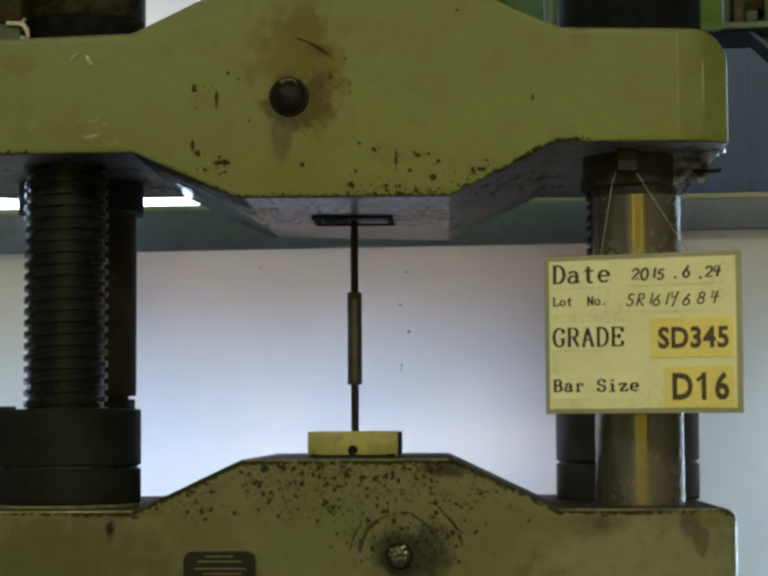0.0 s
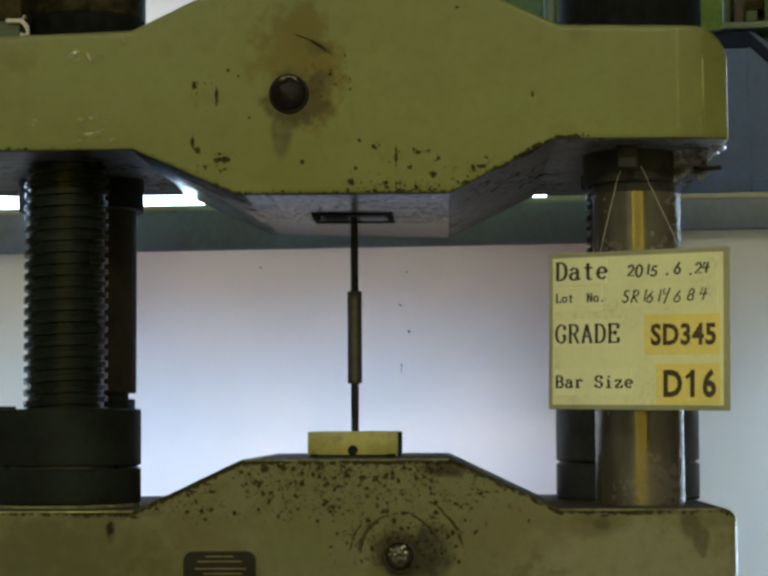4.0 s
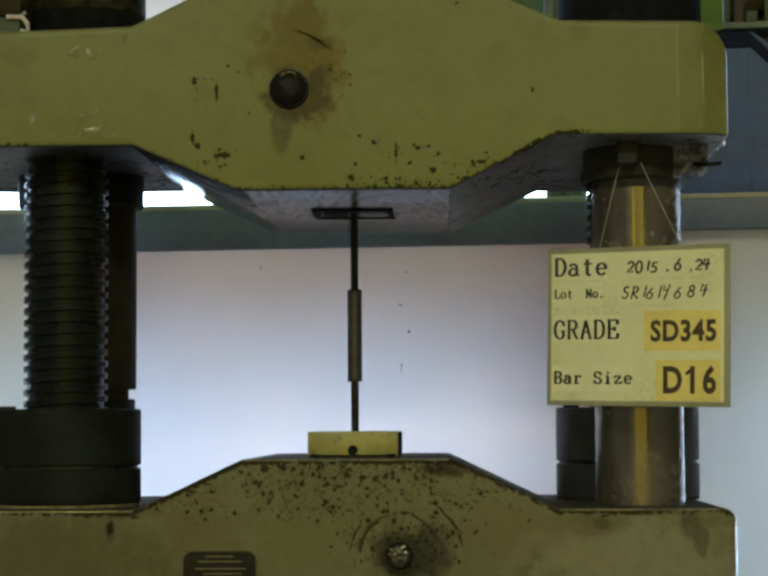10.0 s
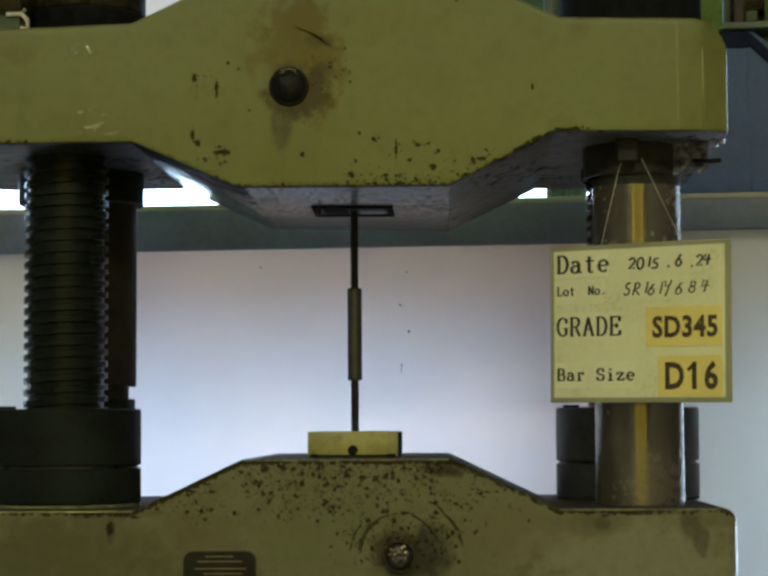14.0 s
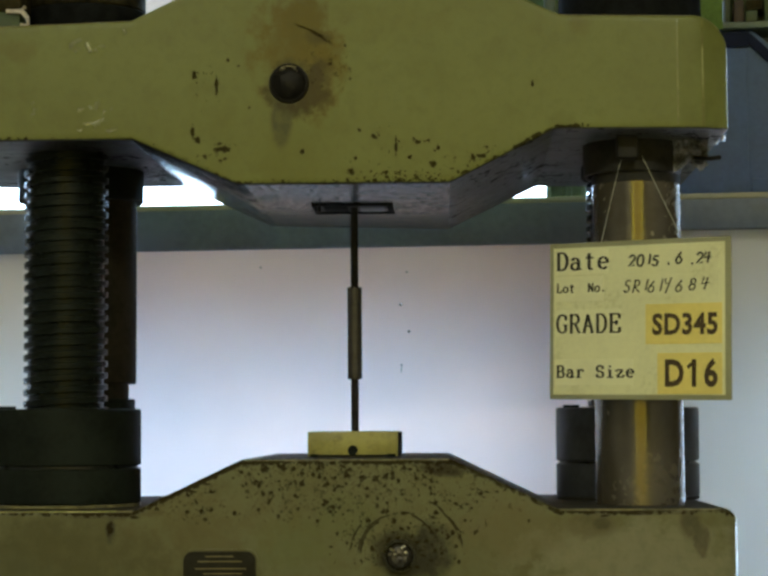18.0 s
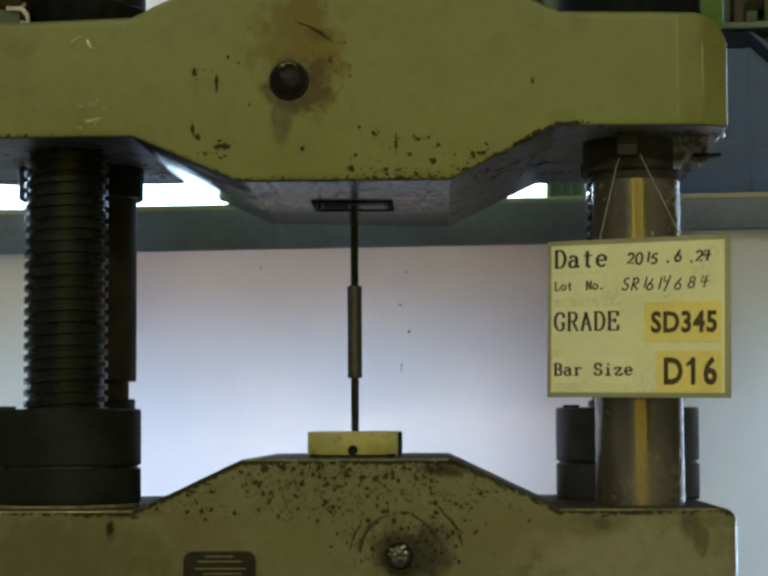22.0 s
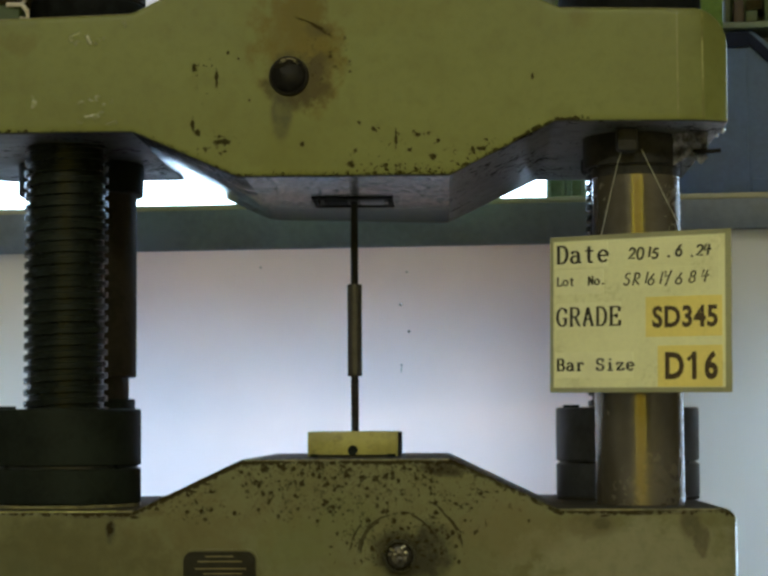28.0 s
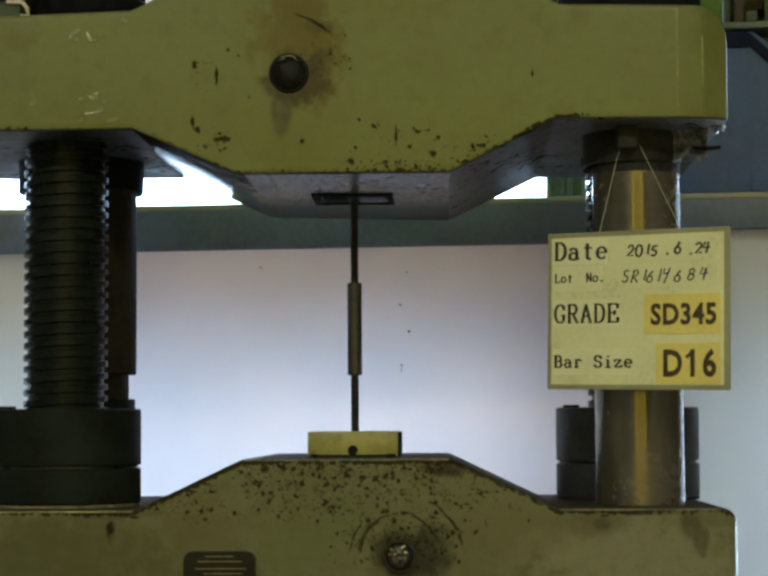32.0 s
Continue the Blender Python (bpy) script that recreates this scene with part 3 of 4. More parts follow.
def letters_apart(bm):
    """One mesh for each letter: pieces that stand over one another belong together."""
    seen, groups = set(), []
    for v in bm.verts:
        if v in seen:
            continue
        stack, island = [v], []
        seen.add(v)
        while stack:
            p = stack.pop()
            island.append(p)
            for e in p.link_edges:
                q = e.other_vert(p)
                if q not in seen:
                    seen.add(q)
                    stack.append(q)
        lo, hi = min(p.co.x for p in island), max(p.co.x for p in island)
        for g in groups:
            if min(hi, g[1]) - max(lo, g[0]) > 0.5 * min(hi - lo, g[1] - g[0]):
                g[0], g[1] = min(lo, g[0]), max(hi, g[1])
                g[2].extend(island)
                break
        else:
            groups.append([lo, hi, island])
    out = []
    for lo, hi, island in groups:
        keep, made = set(island), {}
        piece = bmesh.new()
        for f in bm.faces:
            if f.verts[0] in keep:
                for p in f.verts:
                    if p not in made:
                        made[p] = piece.verts.new(p.co)
                piece.faces.new([made[p] for p in f.verts])
        out.append(piece)
    bm.free()
    return out


def solo(name, bm, material, label, category, m=None, group="", kind="", smooth=40):
    ob = new(name, mesh_of(name, bm, material, smooth))
    if m is not None:
        ob.matrix_world = m
    return tagged(ob, label, category, group, kind)


# ---- the room: it stands seven degrees askew to the machine ----
ROOM = pose(0, 0, 0, 0, 0, -7.0)
NORTH, SOUTH, EAST, WEST, TOP = 1.55, -6.2, 4.2, -4.2, 3.7


def wall_with_openings(name, along, y0, y1, x0, x1, z1, holes, label):
    """A wall along x, cut by openings (xa, xb, za, zb) that do not overlap in x and z strips."""
    xs = sorted({x0, x1, *[h[0] for h in holes], *[h[1] for h in holes]})
    zs = sorted({0.0, z1, *[h[2] for h in holes], *[h[3] for h in holes]})
    bm = bmesh.new()
    verts = {}

    def v(x, y, z):
        if (x, y, z) not in verts:
            verts[(x, y, z)] = bm.verts.new((x, y, z))
        return verts[(x, y, z)]

    def solid(i, k):
        if not (0 <= i < len(xs) - 1 and 0 <= k < len(zs) - 1):
            return False
        cx, cz = (xs[i] + xs[i + 1]) / 2, (zs[k] + zs[k + 1]) / 2
        return not any(h[0] < cx < h[1] and h[2] < cz < h[3] for h in holes)
    for i in range(len(xs) - 1):
        for k in range(len(zs) - 1):
            if not solid(i, k):
                continue
            a, b, c, d = xs[i], xs[i + 1], zs[k], zs[k + 1]
            bm.faces.new((v(a, y0, c), v(b, y0, c), v(b, y0, d), v(a, y0, d)))
            bm.faces.new((v(a, y1, c), v(a, y1, d), v(b, y1, d), v(b, y1, c)))
            if not solid(i - 1, k):
                bm.faces.new((v(a, y0, c), v(a, y0, d), v(a, y1, d), v(a, y1, c)))
            if not solid(i + 1, k):
                bm.faces.new((v(b, y0, c), v(b, y1, c), v(b, y1, d), v(b, y0, d)))
            if not solid(i, k - 1):
                bm.faces.new((v(a, y0, c), v(a, y1, c), v(b, y1, c), v(b, y0, c)))
            if not solid(i, k + 1):
                bm.faces.new((v(a, y0, d), v(b, y0, d), v(b, y1, d), v(a, y1, d)))
    return solo(name, bm, wall_paint, label, "wall", along, kind="structure", smooth=0)


UPPER_WINDOW = (-2.2, 0.46, 1.705, 2.42)
SHEET_BACKLIGHT = (-2.50, 0.29, 0.50, 1.40)
SIDE_BACKLIGHT = (0.62, 1.16, 0.45, 1.42)
LOW_OPENING = (-3.20, 1.20, 0.05, 1.62)
BACKLIGHT_Y = 1.20
SIDE_WINDOW = (1.45, 1.78, 0.15, 2.42)
PANEL_OPENING = (-0.70, 3.55, 0.6, 3.2)
STREAK_PANELS = ((-0.52, -0.14), (2.35, 2.72))
solo("floor", box(WEST, EAST, SOUTH, NORTH, -0.15, 0.0), floor_paint, "grey concrete workshop floor", "floor", ROOM, kind="structure", smooth=0)
solo("ceiling", box(WEST - 0.2, EAST + 0.2, SOUTH - 0.2, NORTH + 0.2, TOP, TOP + 0.15), ceiling_paint, "white board ceiling of the workshop", "ceiling", ROOM, kind="structure", smooth=0)
wall_with_openings("wall_north", ROOM, NORTH, NORTH + 0.2, WEST, EAST, TOP, [UPPER_WINDOW, LOW_OPENING, SIDE_WINDOW], "grey plaster wall with window openings")
wall_with_openings("wall_backlight", ROOM, BACKLIGHT_Y, BACKLIGHT_Y + 0.1, WEST, 1.30, 1.646, [SHEET_BACKLIGHT, SIDE_BACKLIGHT], "unseen plaster wall with two openings, added to shape the sheets' backlight")
wall_with_openings("wall_south", ROOM, SOUTH - 0.2, SOUTH, WEST, EAST, TOP, [PANEL_OPENING], "grey plaster wall with a wide opening before added glowing panels")
solo("wall_east", box(EAST, EAST + 0.2, SOUTH - 0.2, NORTH + 0.2, 0, TOP), wall_paint, "grey plaster side wall", "wall", ROOM, kind="structure", smooth=0)
solo("wall_west", box(WEST - 0.2, WEST, SOUTH - 0.2, NORTH + 0.2, 0, TOP), wall_paint, "grey plaster side wall", "wall", ROOM, kind="structure", smooth=0)
solo("backdrop", box(-3.6, 4.0, NORTH + 1.0, NORTH + 1.02, 0.452, 3.6), day_glow, "bright white daylight outside the windows", "sky", ROOM, kind="structure", smooth=0)
solo("backdrop", box(-3.6, 4.0, NORTH + 1.0, NORTH + 1.02, -1.8, 0.45), pink_glow, "pinkish glowing panel, unseen, added to warm the sheet's upper part", "ground", ROOM, kind="structure", smooth=0)
solo("backdrop", box(-2.0, 4.6, SOUTH - 0.62, SOUTH - 0.6, 0.2, 3.6), dim_panel_mat, "dim warm glowing panel, unseen, added for the column's reflection", "wall", ROOM, kind="structure", smooth=0)
solo("backdrop", box(-0.13, 2.34, SOUTH - 0.58, SOUTH - 0.56, 0.62, 3.2), mid_panel_mat, "warm glowing panel between the streak panels, unseen and added", "wall", ROOM, kind="structure", smooth=0)
for x0, x1 in STREAK_PANELS:
    solo("streak_panel", box(x0, x1, SOUTH - 0.58, SOUTH - 0.56, 1.5, 3.2), streak_mat, "bright yellow glowing panel, unseen, added for a streak on the column", "door", ROOM, kind="structure", smooth=0)
    solo("streak_panel", box(x0, x1, SOUTH - 0.58, SOUTH - 0.56, 0.3, 1.495), low_streak_mat, "dimmer lower part of the added yellow panel", "door", ROOM, kind="structure", smooth=0)


def window(name, hole, bars, face=NORTH + 0.08):
    xa, xb, za, zb = hole
    w = thing(name, ROOM @ pose((xa + xb) / 2, face, za), "white painted window frame full of daylight", "window", kind="structure")
    hw, h = (xb - xa) / 2, zb - za
    for z0, z1 in ((0.0, 0.03), (h - 0.045, h)):
        part("rail", box(-hw, hw, 0, 0.05, z0, z1, 0.004), frame_paint, w)
    for i in range(bars + 1):
        x = -hw + 0.022 + (2 * hw - 0.044) * i / bars
        if i < bars:
            pane = part("pane", box(x + 0.0225, x - 0.0225 + (2 * hw - 0.044) / bars, 0.023, 0.027, 0.0305, h - 0.0455), pane_glass, w, "clear window pane", 0)
            pane.visible_shadow = False
        part("stile", box(x - 0.022, x + 0.022, 0.003, 0.047, 0.03, h - 0.045, 0.004), frame_paint, w)


solo("light_baffle", box(-2.4, 1.3, 0.918, NORTH, 1.648, 1.660, 0.003), baffle_paint, "dark green-grey board, unseen, added to keep upper daylight off the sheet", "sill", ROOM, kind="structure")
window("window_1", UPPER_WINDOW, 1)
window("backlight_window_2", SHEET_BACKLIGHT, 2, BACKLIGHT_Y + 0.03)
window("window_3", SIDE_WINDOW, 1)
window("backlight_window_4", SIDE_BACKLIGHT, 1, BACKLIGHT_Y + 0.03)

# ceiling lights in front of the machine
for lx, ly in ((-1.3, -4.2), (1.1, -4.2)):
    light = thing("ceiling_light", pose(lx, ly, TOP - 0.10), "long white fluorescent ceiling light, switched on", "light", "ceiling lights of the workshop")
    part("housing", box(-0.65, 0.65, -0.14, 0.14, 0.02, 0.10, 0.008), frame_paint, light)
    part("diffuser", box(-0.63, 0.63, -0.11, 0.11, 0.0, 0.02, 0.004), tube_glow, light)
    area_lamp("tube_lamp", pose(lx, ly, TOP - 0.11), 1.2, 0.2, TUBES, WARM)

# ---- background things ----
RAIL_Y = 0.89
beam = thing("crossbeam", ROOM @ pose(0, RAIL_Y, 1.647), "grey-green painted steel beam below the bright window", "beam")


def extruded(profile, x0, x1):
    """A bar along x with the given (y, z) outline."""
    bm = bmesh.new()
    ends = [[bm.verts.new((x, y, z)) for y, z in profile] for x in (x0, x1)]
    bm.faces.new(ends[0])
    bm.faces.new(ends[1][::-1])
    n = len(profile)
    for i in range(n):
        bm.faces.new((ends[0][i], ends[1][i], ends[1][(i + 1) % n], ends[0][(i + 1) % n]))
    return bm


SHORT = [(0.006, 0.0785), (-0.001, 0.072), (-0.003, 0.060), (-0.003, 0.045), (-0.001, 0.028), (0.003, 0.012), (0.008, 0.0), (0.024, 0.0), (0.024, 0.0785)]
LONG = [(0.006, 0.0785), (-0.001, 0.072), (-0.003, 0.060), (-0.0025, 0.045), (0.0005, 0.028), (0.004, 0.012), (0.009, -0.004), (0.014, -0.017), (0.019, -0.026), (0.024, -0.027), (0.024, 0.0785)]
part("beam_section", extruded(LONG, -2.0, 0.484), rail_paint, beam, "rounded beam with the sheet's roller")
part("beam_section", extruded(SHORT, 0.4842, 0.856), rail_paint, beam)
part("top_strip", box(-2.0, 0.854, -0.006, 0.010, 0.0650, 0.0780, 0.004, 3), strip_paint, beam, "pale green strip along the top edge")
part("end_plate", box(0.8565, 0.8645, 0.002, 0.023, 0.006, 0.074, 0.003), rail_paint, beam)

sheet = thing("backdrop_sheet", ROOM @ pose(0, RAIL_Y + 0.03, 0.25), "white translucent roll-down sheet, lit from behind, a few dark specks", "sheet")


def hanging(x0, x1, z1, n, sway):
    """A thin hanging sheet with slight folds."""
    bm = bmesh.new()
    cols = [[bm.verts.new((x0 + (x1 - x0) * i / n, sway * math.sin(i * 0.9) * (1 - k / 12), z1 * k / 12)) for k in range(13)] for i in range(n + 1)]
    for a, b in zip(cols, cols[1:]):
        for k in range(12):
            bm.faces.new((a[k], b[k], b[k + 1], a[k + 1]))
    return bm


part("cloth", hanging(-0.700, 0.4725, 1.378, 40, 0.004), sheet_mat, sheet)
for sx, sz, sr in ((-0.0295, 1.488, 0.0036), (-0.0108, 1.426, 0.0038), (-0.0285, 1.3485, 0.0026), (-0.3575, 1.578, 0.0024), (-0.0147, 1.5626, 0.0022)):
    part("mark", lathe([(sr * 0.7, -0.0062), (sr, -0.0055), (sr, -0.0040)], sx, sz - 0.25, 10, "y"), speck_ink, sheet, "small faded speck")
part("mark", box(-0.030, -0.028, -0.0062, -0.0045, 1.082, 1.094, 0.0004, 1), string_mat, sheet, "faint grey streak")
for x0, x1, cloth in ((-1.45, -0.697, dim_mat), (0.470, 0.857, side_mat)):
    side = thing("side_sheet", ROOM @ pose(0, RAIL_Y + 0.06, 0.25), "pale blue-grey translucent sheet beside the white one", "sheet", "side sheets")
    part("cloth", hanging(x0, x1, 1.412, 24, 0.005), cloth, side)

post = thing("steel_post", ROOM @ pose(0.334, 1.25, 1.660), "green painted steel post standing on the hidden board", "post")
part("web", box(-0.048, 0.048, 0.0, 0.010, 0, TOP - 1.660, 0.002), post_paint, post)
for px in (-0.048, -0.010, 0.004, 0.038):
    part("flange", box(px, px + 0.009, -0.04, -0.001, 0, TOP - 1.660, 0.002), post_paint, post)

cabinet = thing("blue_cabinet", ROOM @ pose(0.560, 1.25, 0.0), "blue painted cabinet standing on the hidden board behind the beam", "cabinet")
bm = bmesh.new()
outline = [(0.0, 1.6605), (0.56, 1.6605), (0.56, 1.84), (0.283, 2.112), (0.226, 2.166), (0.0, 2.166)]
f0 = [bm.verts.new((x, 0.0, z)) for x, z in outline]
f1 = [bm.verts.new((x, 0.299, z)) for x, z in outline]
bm.faces.new(f0)
bm.faces.new(f1[::-1])
for i in range(len(outline)):
    j = (i + 1) % len(outline)
    bm.faces.new((f0[i], f0[j], f1[j], f1[i]))
bmesh.ops.bevel(bm, geom=bm.edges[:], offset=0.010, segments=3, profile=0.5, affect="EDGES")
part("casing", bm, blue_paint, cabinet)
part("door_panel", box(0.012, 0.212, -0.008, -0.001, 1.67, 2.116, 0.003), blue_paint, cabinet)
part("side_panel", box(0.219, 0.54, -0.007, -0.001, 1.67, 1.80, 0.003), blue_paint, cabinet)
part("top_cap", box(0.012, 0.220, -0.010, -0.001, 2.120, 2.158, 0.003), navy_paint, cabinet, "dark navy top strip")
slant = part("slant_cap", box(0.0, 0.36, -0.010, -0.001, -0.024, 0.0, 0.003), navy_paint, cabinet, "dark navy strip along the sloping edge")
slant.matrix_basis = pose(0.222, 0, 2.154, 0, math.degrees(math.atan2(0.272, 0.277)), 0)

rack = thing("storage_rack", ROOM @ pose(0.66, 1.22, 2.172), "dull green shelf above the blue machine with dark clutter", "shelf")
part("board", box(0.05, 0.60, 0.0, 0.14, -0.0085, 0.006, 0.002), dull_strip, rack)
part("upright", box(0.0, 0.056, -0.004, 0.0, -0.012, 0.35), green_plastic, rack)
part("back_panel", box(0.05, 0.60, 0.11, 0.125, 0.0065, 0.35, 0.001), dark_clutter, rack, "dark back panel")
for name, m, x0, x1, z0, h in (("tin", dark_clutter, 0.058, 0.074, 0.0065, 0.10), ("red_box", red_clutter, 0.083, 0.107, 0.0065, 0.06), ("dark_box", dark_clutter, 0.110, 0.140, 0.0065, 0.035),
                               ("olive_box", collar_paint, 0.112, 0.150, 0.036, 0.06), ("dark_box", dark_clutter, 0.155, 0.40, 0.0065, 0.12)):
    part(name, box(x0, x1, 0.01, 0.09, z0, h, 0.003), m, rack)
dark_case = thing("dark_cabinet", ROOM @ pose(0.02, 1.35, 2.215), "dark olive cabinet hung high before the window", "cabinet")
part("case", box(0.0, 0.265, 0.0, 0.199, 0.0, 0.5, 0.006), dark_clutter, dark_case)
part("door", box(0.010, 0.255, -0.012, -0.001, 0.010, 0.488, 0.003), dark_clutter, dark_case)
pipe = thing("grey_pipe", ROOM @ pose(0.300, 1.20, 2.17), "grey painted pipe beside the post", "pipe")
part("tube", lathe([(0.014, 0.0), (0.014, 0.9)], n=20), dull_strip, pipe)
blind = thing("roller_blind", ROOM @ pose(-0.55, 1.50, 2.255), "white blind pulled half over the window", "blind")
part("cloth", hanging(-1.0, 0.53, 0.62, 20, 0.003), blind_mat, blind)

# ---- the testing machine ----
FRONT, REAR, SIDE = 0.20, 0.47, 0.552
lower = thing("lower_crosshead", pose(0, 0.375, 1.151), "olive painted cast iron lower crosshead, chipped and stained", "machine part")
bottom = [(-0.72, -0.40), (0.72, -0.40)]
topline = [(-0.75, -0.092), (-0.385, -0.092), (-0.190, 0.0), (0.190, 0.0), (0.382, -0.092), (0.75, -0.092)]
part("casting", casting(bottom, topline, 0.709, 0.03, 0.03, 0.028, -0.375, 0.375, 0.007, bend=0.004, lip=0.0070), [lower_paint, lower_paint, lower_paint, glint_steel, highlight_paint, lower_paint, pale_edge, dark_top_paint, lower_paint], lower)
base = solo("machine_base", box(-0.66, 0.66, 0.03, 0.72, 0.0, 0.75, 0.02), lower_paint, "olive painted machine base on the floor", "machine part")


def pin_head(parent, x, z, r):
    """A big pivot pin in its bore: rim, sunk face, and a bolt."""
    pin = part("pin", lathe([(r * 1.02, 0.002), (r * 1.02, -0.004), (r * 0.97, -0.0075), (r * 0.90, -0.008), (r * 0.86, -0.0055), (r * 0.80, -0.0055), (0.001, -0.0056)], x, z, 40, "y"), grease_mat, parent, "greasy round pin head")
    pin.location = (0, -0.375, 0)
    return pin


pin = pin_head(lower, 0.096, -0.176, 0.029)
part("ring", lathe([(0.0300, -0.0045), (0.0300, -0.0105), (0.0285, -0.012), (0.0262, -0.012), (0.0250, -0.0105), (0.0250, -0.0045)], 0.096, -0.176, 36, "y", False), bolt_steel, pin, "dark worn steel ring")
knob = lathe([(0.0215, -0.0056), (0.0210, -0.014), (0.0185, -0.019), (0.014, -0.0215), (0.0065, -0.0225), (0.005, -0.0190), (0.001, -0.0185)], 0.096, -0.176, 14, "y")
for v in knob.verts:
    v.co += 0.0030 * Vector((0.4, 1.0, 0.4)) * noise.noise(v.co * 140.0)
part("bolt_head", knob, sleeve_steel, pin, "battered worn bolt head with a centre hole", 14)
for lx, lz, lw, turn in ((0.083, -0.163, 0.010, 30), (0.103, -0.158, 0.009, -20), (0.095, -0.166, 0.006, 50), (0.089, -0.171, 0.006, 10), (0.108, -0.168, 0.005, -45), (0.078, -0.171, 0.005, 70)):
    bit = part("glint_bit", box(-lw / 2, lw / 2, -0.002, 0.002, -0.0028, 0.0028, 0.001), glint_steel, pin, "small bright bit added for a glint")
    bit.matrix_basis = pose(lx, -0.0215, lz, -38, turn, 12)
part("plate_rim", rounded_plate(-0.300, -0.160, -0.263, -0.162, 0.021, -0.379, -0.3745), lower_paint, lower, "painted rim of the nameplate")
plate = part("nameplate", rounded_plate(-0.296, -0.164, -0.259, -0.166, 0.018, -0.3815, -0.3792), plate_dark, lower, "dark metal nameplate with rounded corners")
for i, (a, b, dz) in enumerate(((-0.255, -0.205, -0.174), (-0.270, -0.190, -0.183), (-0.275, -0.182, -0.196), (-0.26, -0.19, -0.205), (-0.25, -0.19, -0.216))):
    part("line", box(a, b, -0.3825, -0.3817, dz - 0.0024, dz, 0.0002, 1), plate_bar, plate)

grip = thing("grip_block", pose(0.003, 0.375, 1.151), "yellow-olive painted steel grip block clamping the bar", "clamp")
part("block", box(-0.087, 0.087, -0.175, 0.175, 0.0, 0.049, 0.0025), block_paint, grip)
part("bore", lathe([(0.0095, 0.002), (0.0095, -0.004), (0.007, -0.0042), (0.006, -0.001), (0.001, -0.001)], 0.0, 0.0, 24, "y"), dark_steel, grip, "dark round socket").location = (0, -0.175, 0.013)
part("shadow_strip", box(-0.083, 0.083, -0.1765, -0.1752, 0.0005, 0.0045, 0.0004, 1), grease_mat, grip, "dark strip painting the shadow line along the foot")
part("side_shade", box(0.0871, 0.0882, -0.1745, 0.1745, 0.001, 0.0475, 0.0003, 1), soot_mat, grip, "black sheet put over the side to paint its shade")
for fx in (-0.074, 0.074):
    part("foot", box(fx - 0.008, fx + 0.008, -0.179, -0.170, -0.001, 0.006, 0.002), dark_steel, grip)


def clamp_nut(x, y, z, steel, under):
    nut = thing("column_nut", pose(x, y, z), "black oiled steel nut of two stacked rings", "nut", "nuts on the screws")
    part("edge_ring", ring(0.083, 0.1450, 0.0, 0.0058, bevel=0.001), under, nut, "thin ring added under the nut for the casting's edge strip")
    part("lower_ring", ring(0.083, 0.1455, 0.0060, 0.0735), steel, nut)
    part("upper_ring", ring(0.083, 0.1455, 0.0780, 0.186), steel, nut)
    part("spacer", ring(0.083, 0.139, 0.0738, 0.0777, bevel=0.0005), bolt_steel, nut)
    part("key", box(-0.130, -0.098, -0.012, 0.012, 0.1862, 0.192, 0.001), dark_steel, nut)
    return nut


front_nut = clamp_nut(-SIDE, FRONT, 1.0595, dark_steel, pale_edge)
part("gap_glint", box(0.0132, 0.0748, -0.1412, -0.1385, 0.0744, 0.0768, 0.0004, 1), sleeve_steel, front_nut, "short strip added for the glint in the gap")
clamp_nut(SIDE + 0.002, REAR, 1.0595, lit_steel, dark_top_paint)
for sx, sy in ((-SIDE, FRONT), (SIDE + 0.004, REAR)):
    s = thing("lead_screw", pose(sx, sy, 1.0595), "dark oily steel screw column with a coarse thread", "screw", "screw columns")
    part("thread", screw(0.0805, 0.0075, 0.0223, 0.0, 0.82), thread_steel, s, "coarse square thread", 30)
    part("core", lathe([(0.0715, 0.0), (0.0715, 0.815)], n=40), thread_steel, s)
col = thing("guide_column", pose(SIDE, FRONT, 1.0595), "polished brown steel column standing on the lower crosshead", "column", "smooth columns")
part("shaft", lathe([(0.0845, 0.0), (0.0845, 0.82)], n=96), chrome, col)
col = thing("guide_column", pose(-SIDE - 0.006, REAR, 1.0595), "dark brown steel column inside a guide tube", "column", "smooth columns")
part("shaft", lathe([(0.0845, 0.0), (0.0845, 0.82)], n=96), tube_steel, col)
part("base_collar", ring(0.0846, 0.098, 0.0, 0.209, bevel=0.002), dark_steel, col)

RISE = 0.0437
upper = thing("upper_crosshead", pose(0, 0.375, 1.629), "olive painted cast iron upper crosshead, chipped, rust-stained and greasy", "machine part")
bottom = [(-0.75, 0.084), (-0.392, 0.085), (-0.200, 0.0), (0.192, 0.0), (0.386, 0.098), (0.75, 0.096)]
topline = [(-0.75, 0.297), (-0.395, 0.309), (-0.21, 0.398), (0.21, 0.398), (0.396, 0.312), (0.75, 0.306)]
part("casting", casting(bottom, topline, 0.706, 0.065, 0.006, 0.095, -0.375, 0.375, 0.006, bend=0.0035, twist=0.010, lip=0.0028, far=0.10, worn=(0, 1), ridges=(0.0485, 0.095), greasy=-0.192, sag=0.005), [upper_paint, under_paint, dull_under_paint, upper_paint, highlight_paint, belly_paint, pale_edge, upper_paint, pad_paint, soft_highlight], upper)
pin = pin_head(upper, -0.103, 0.187, 0.036)
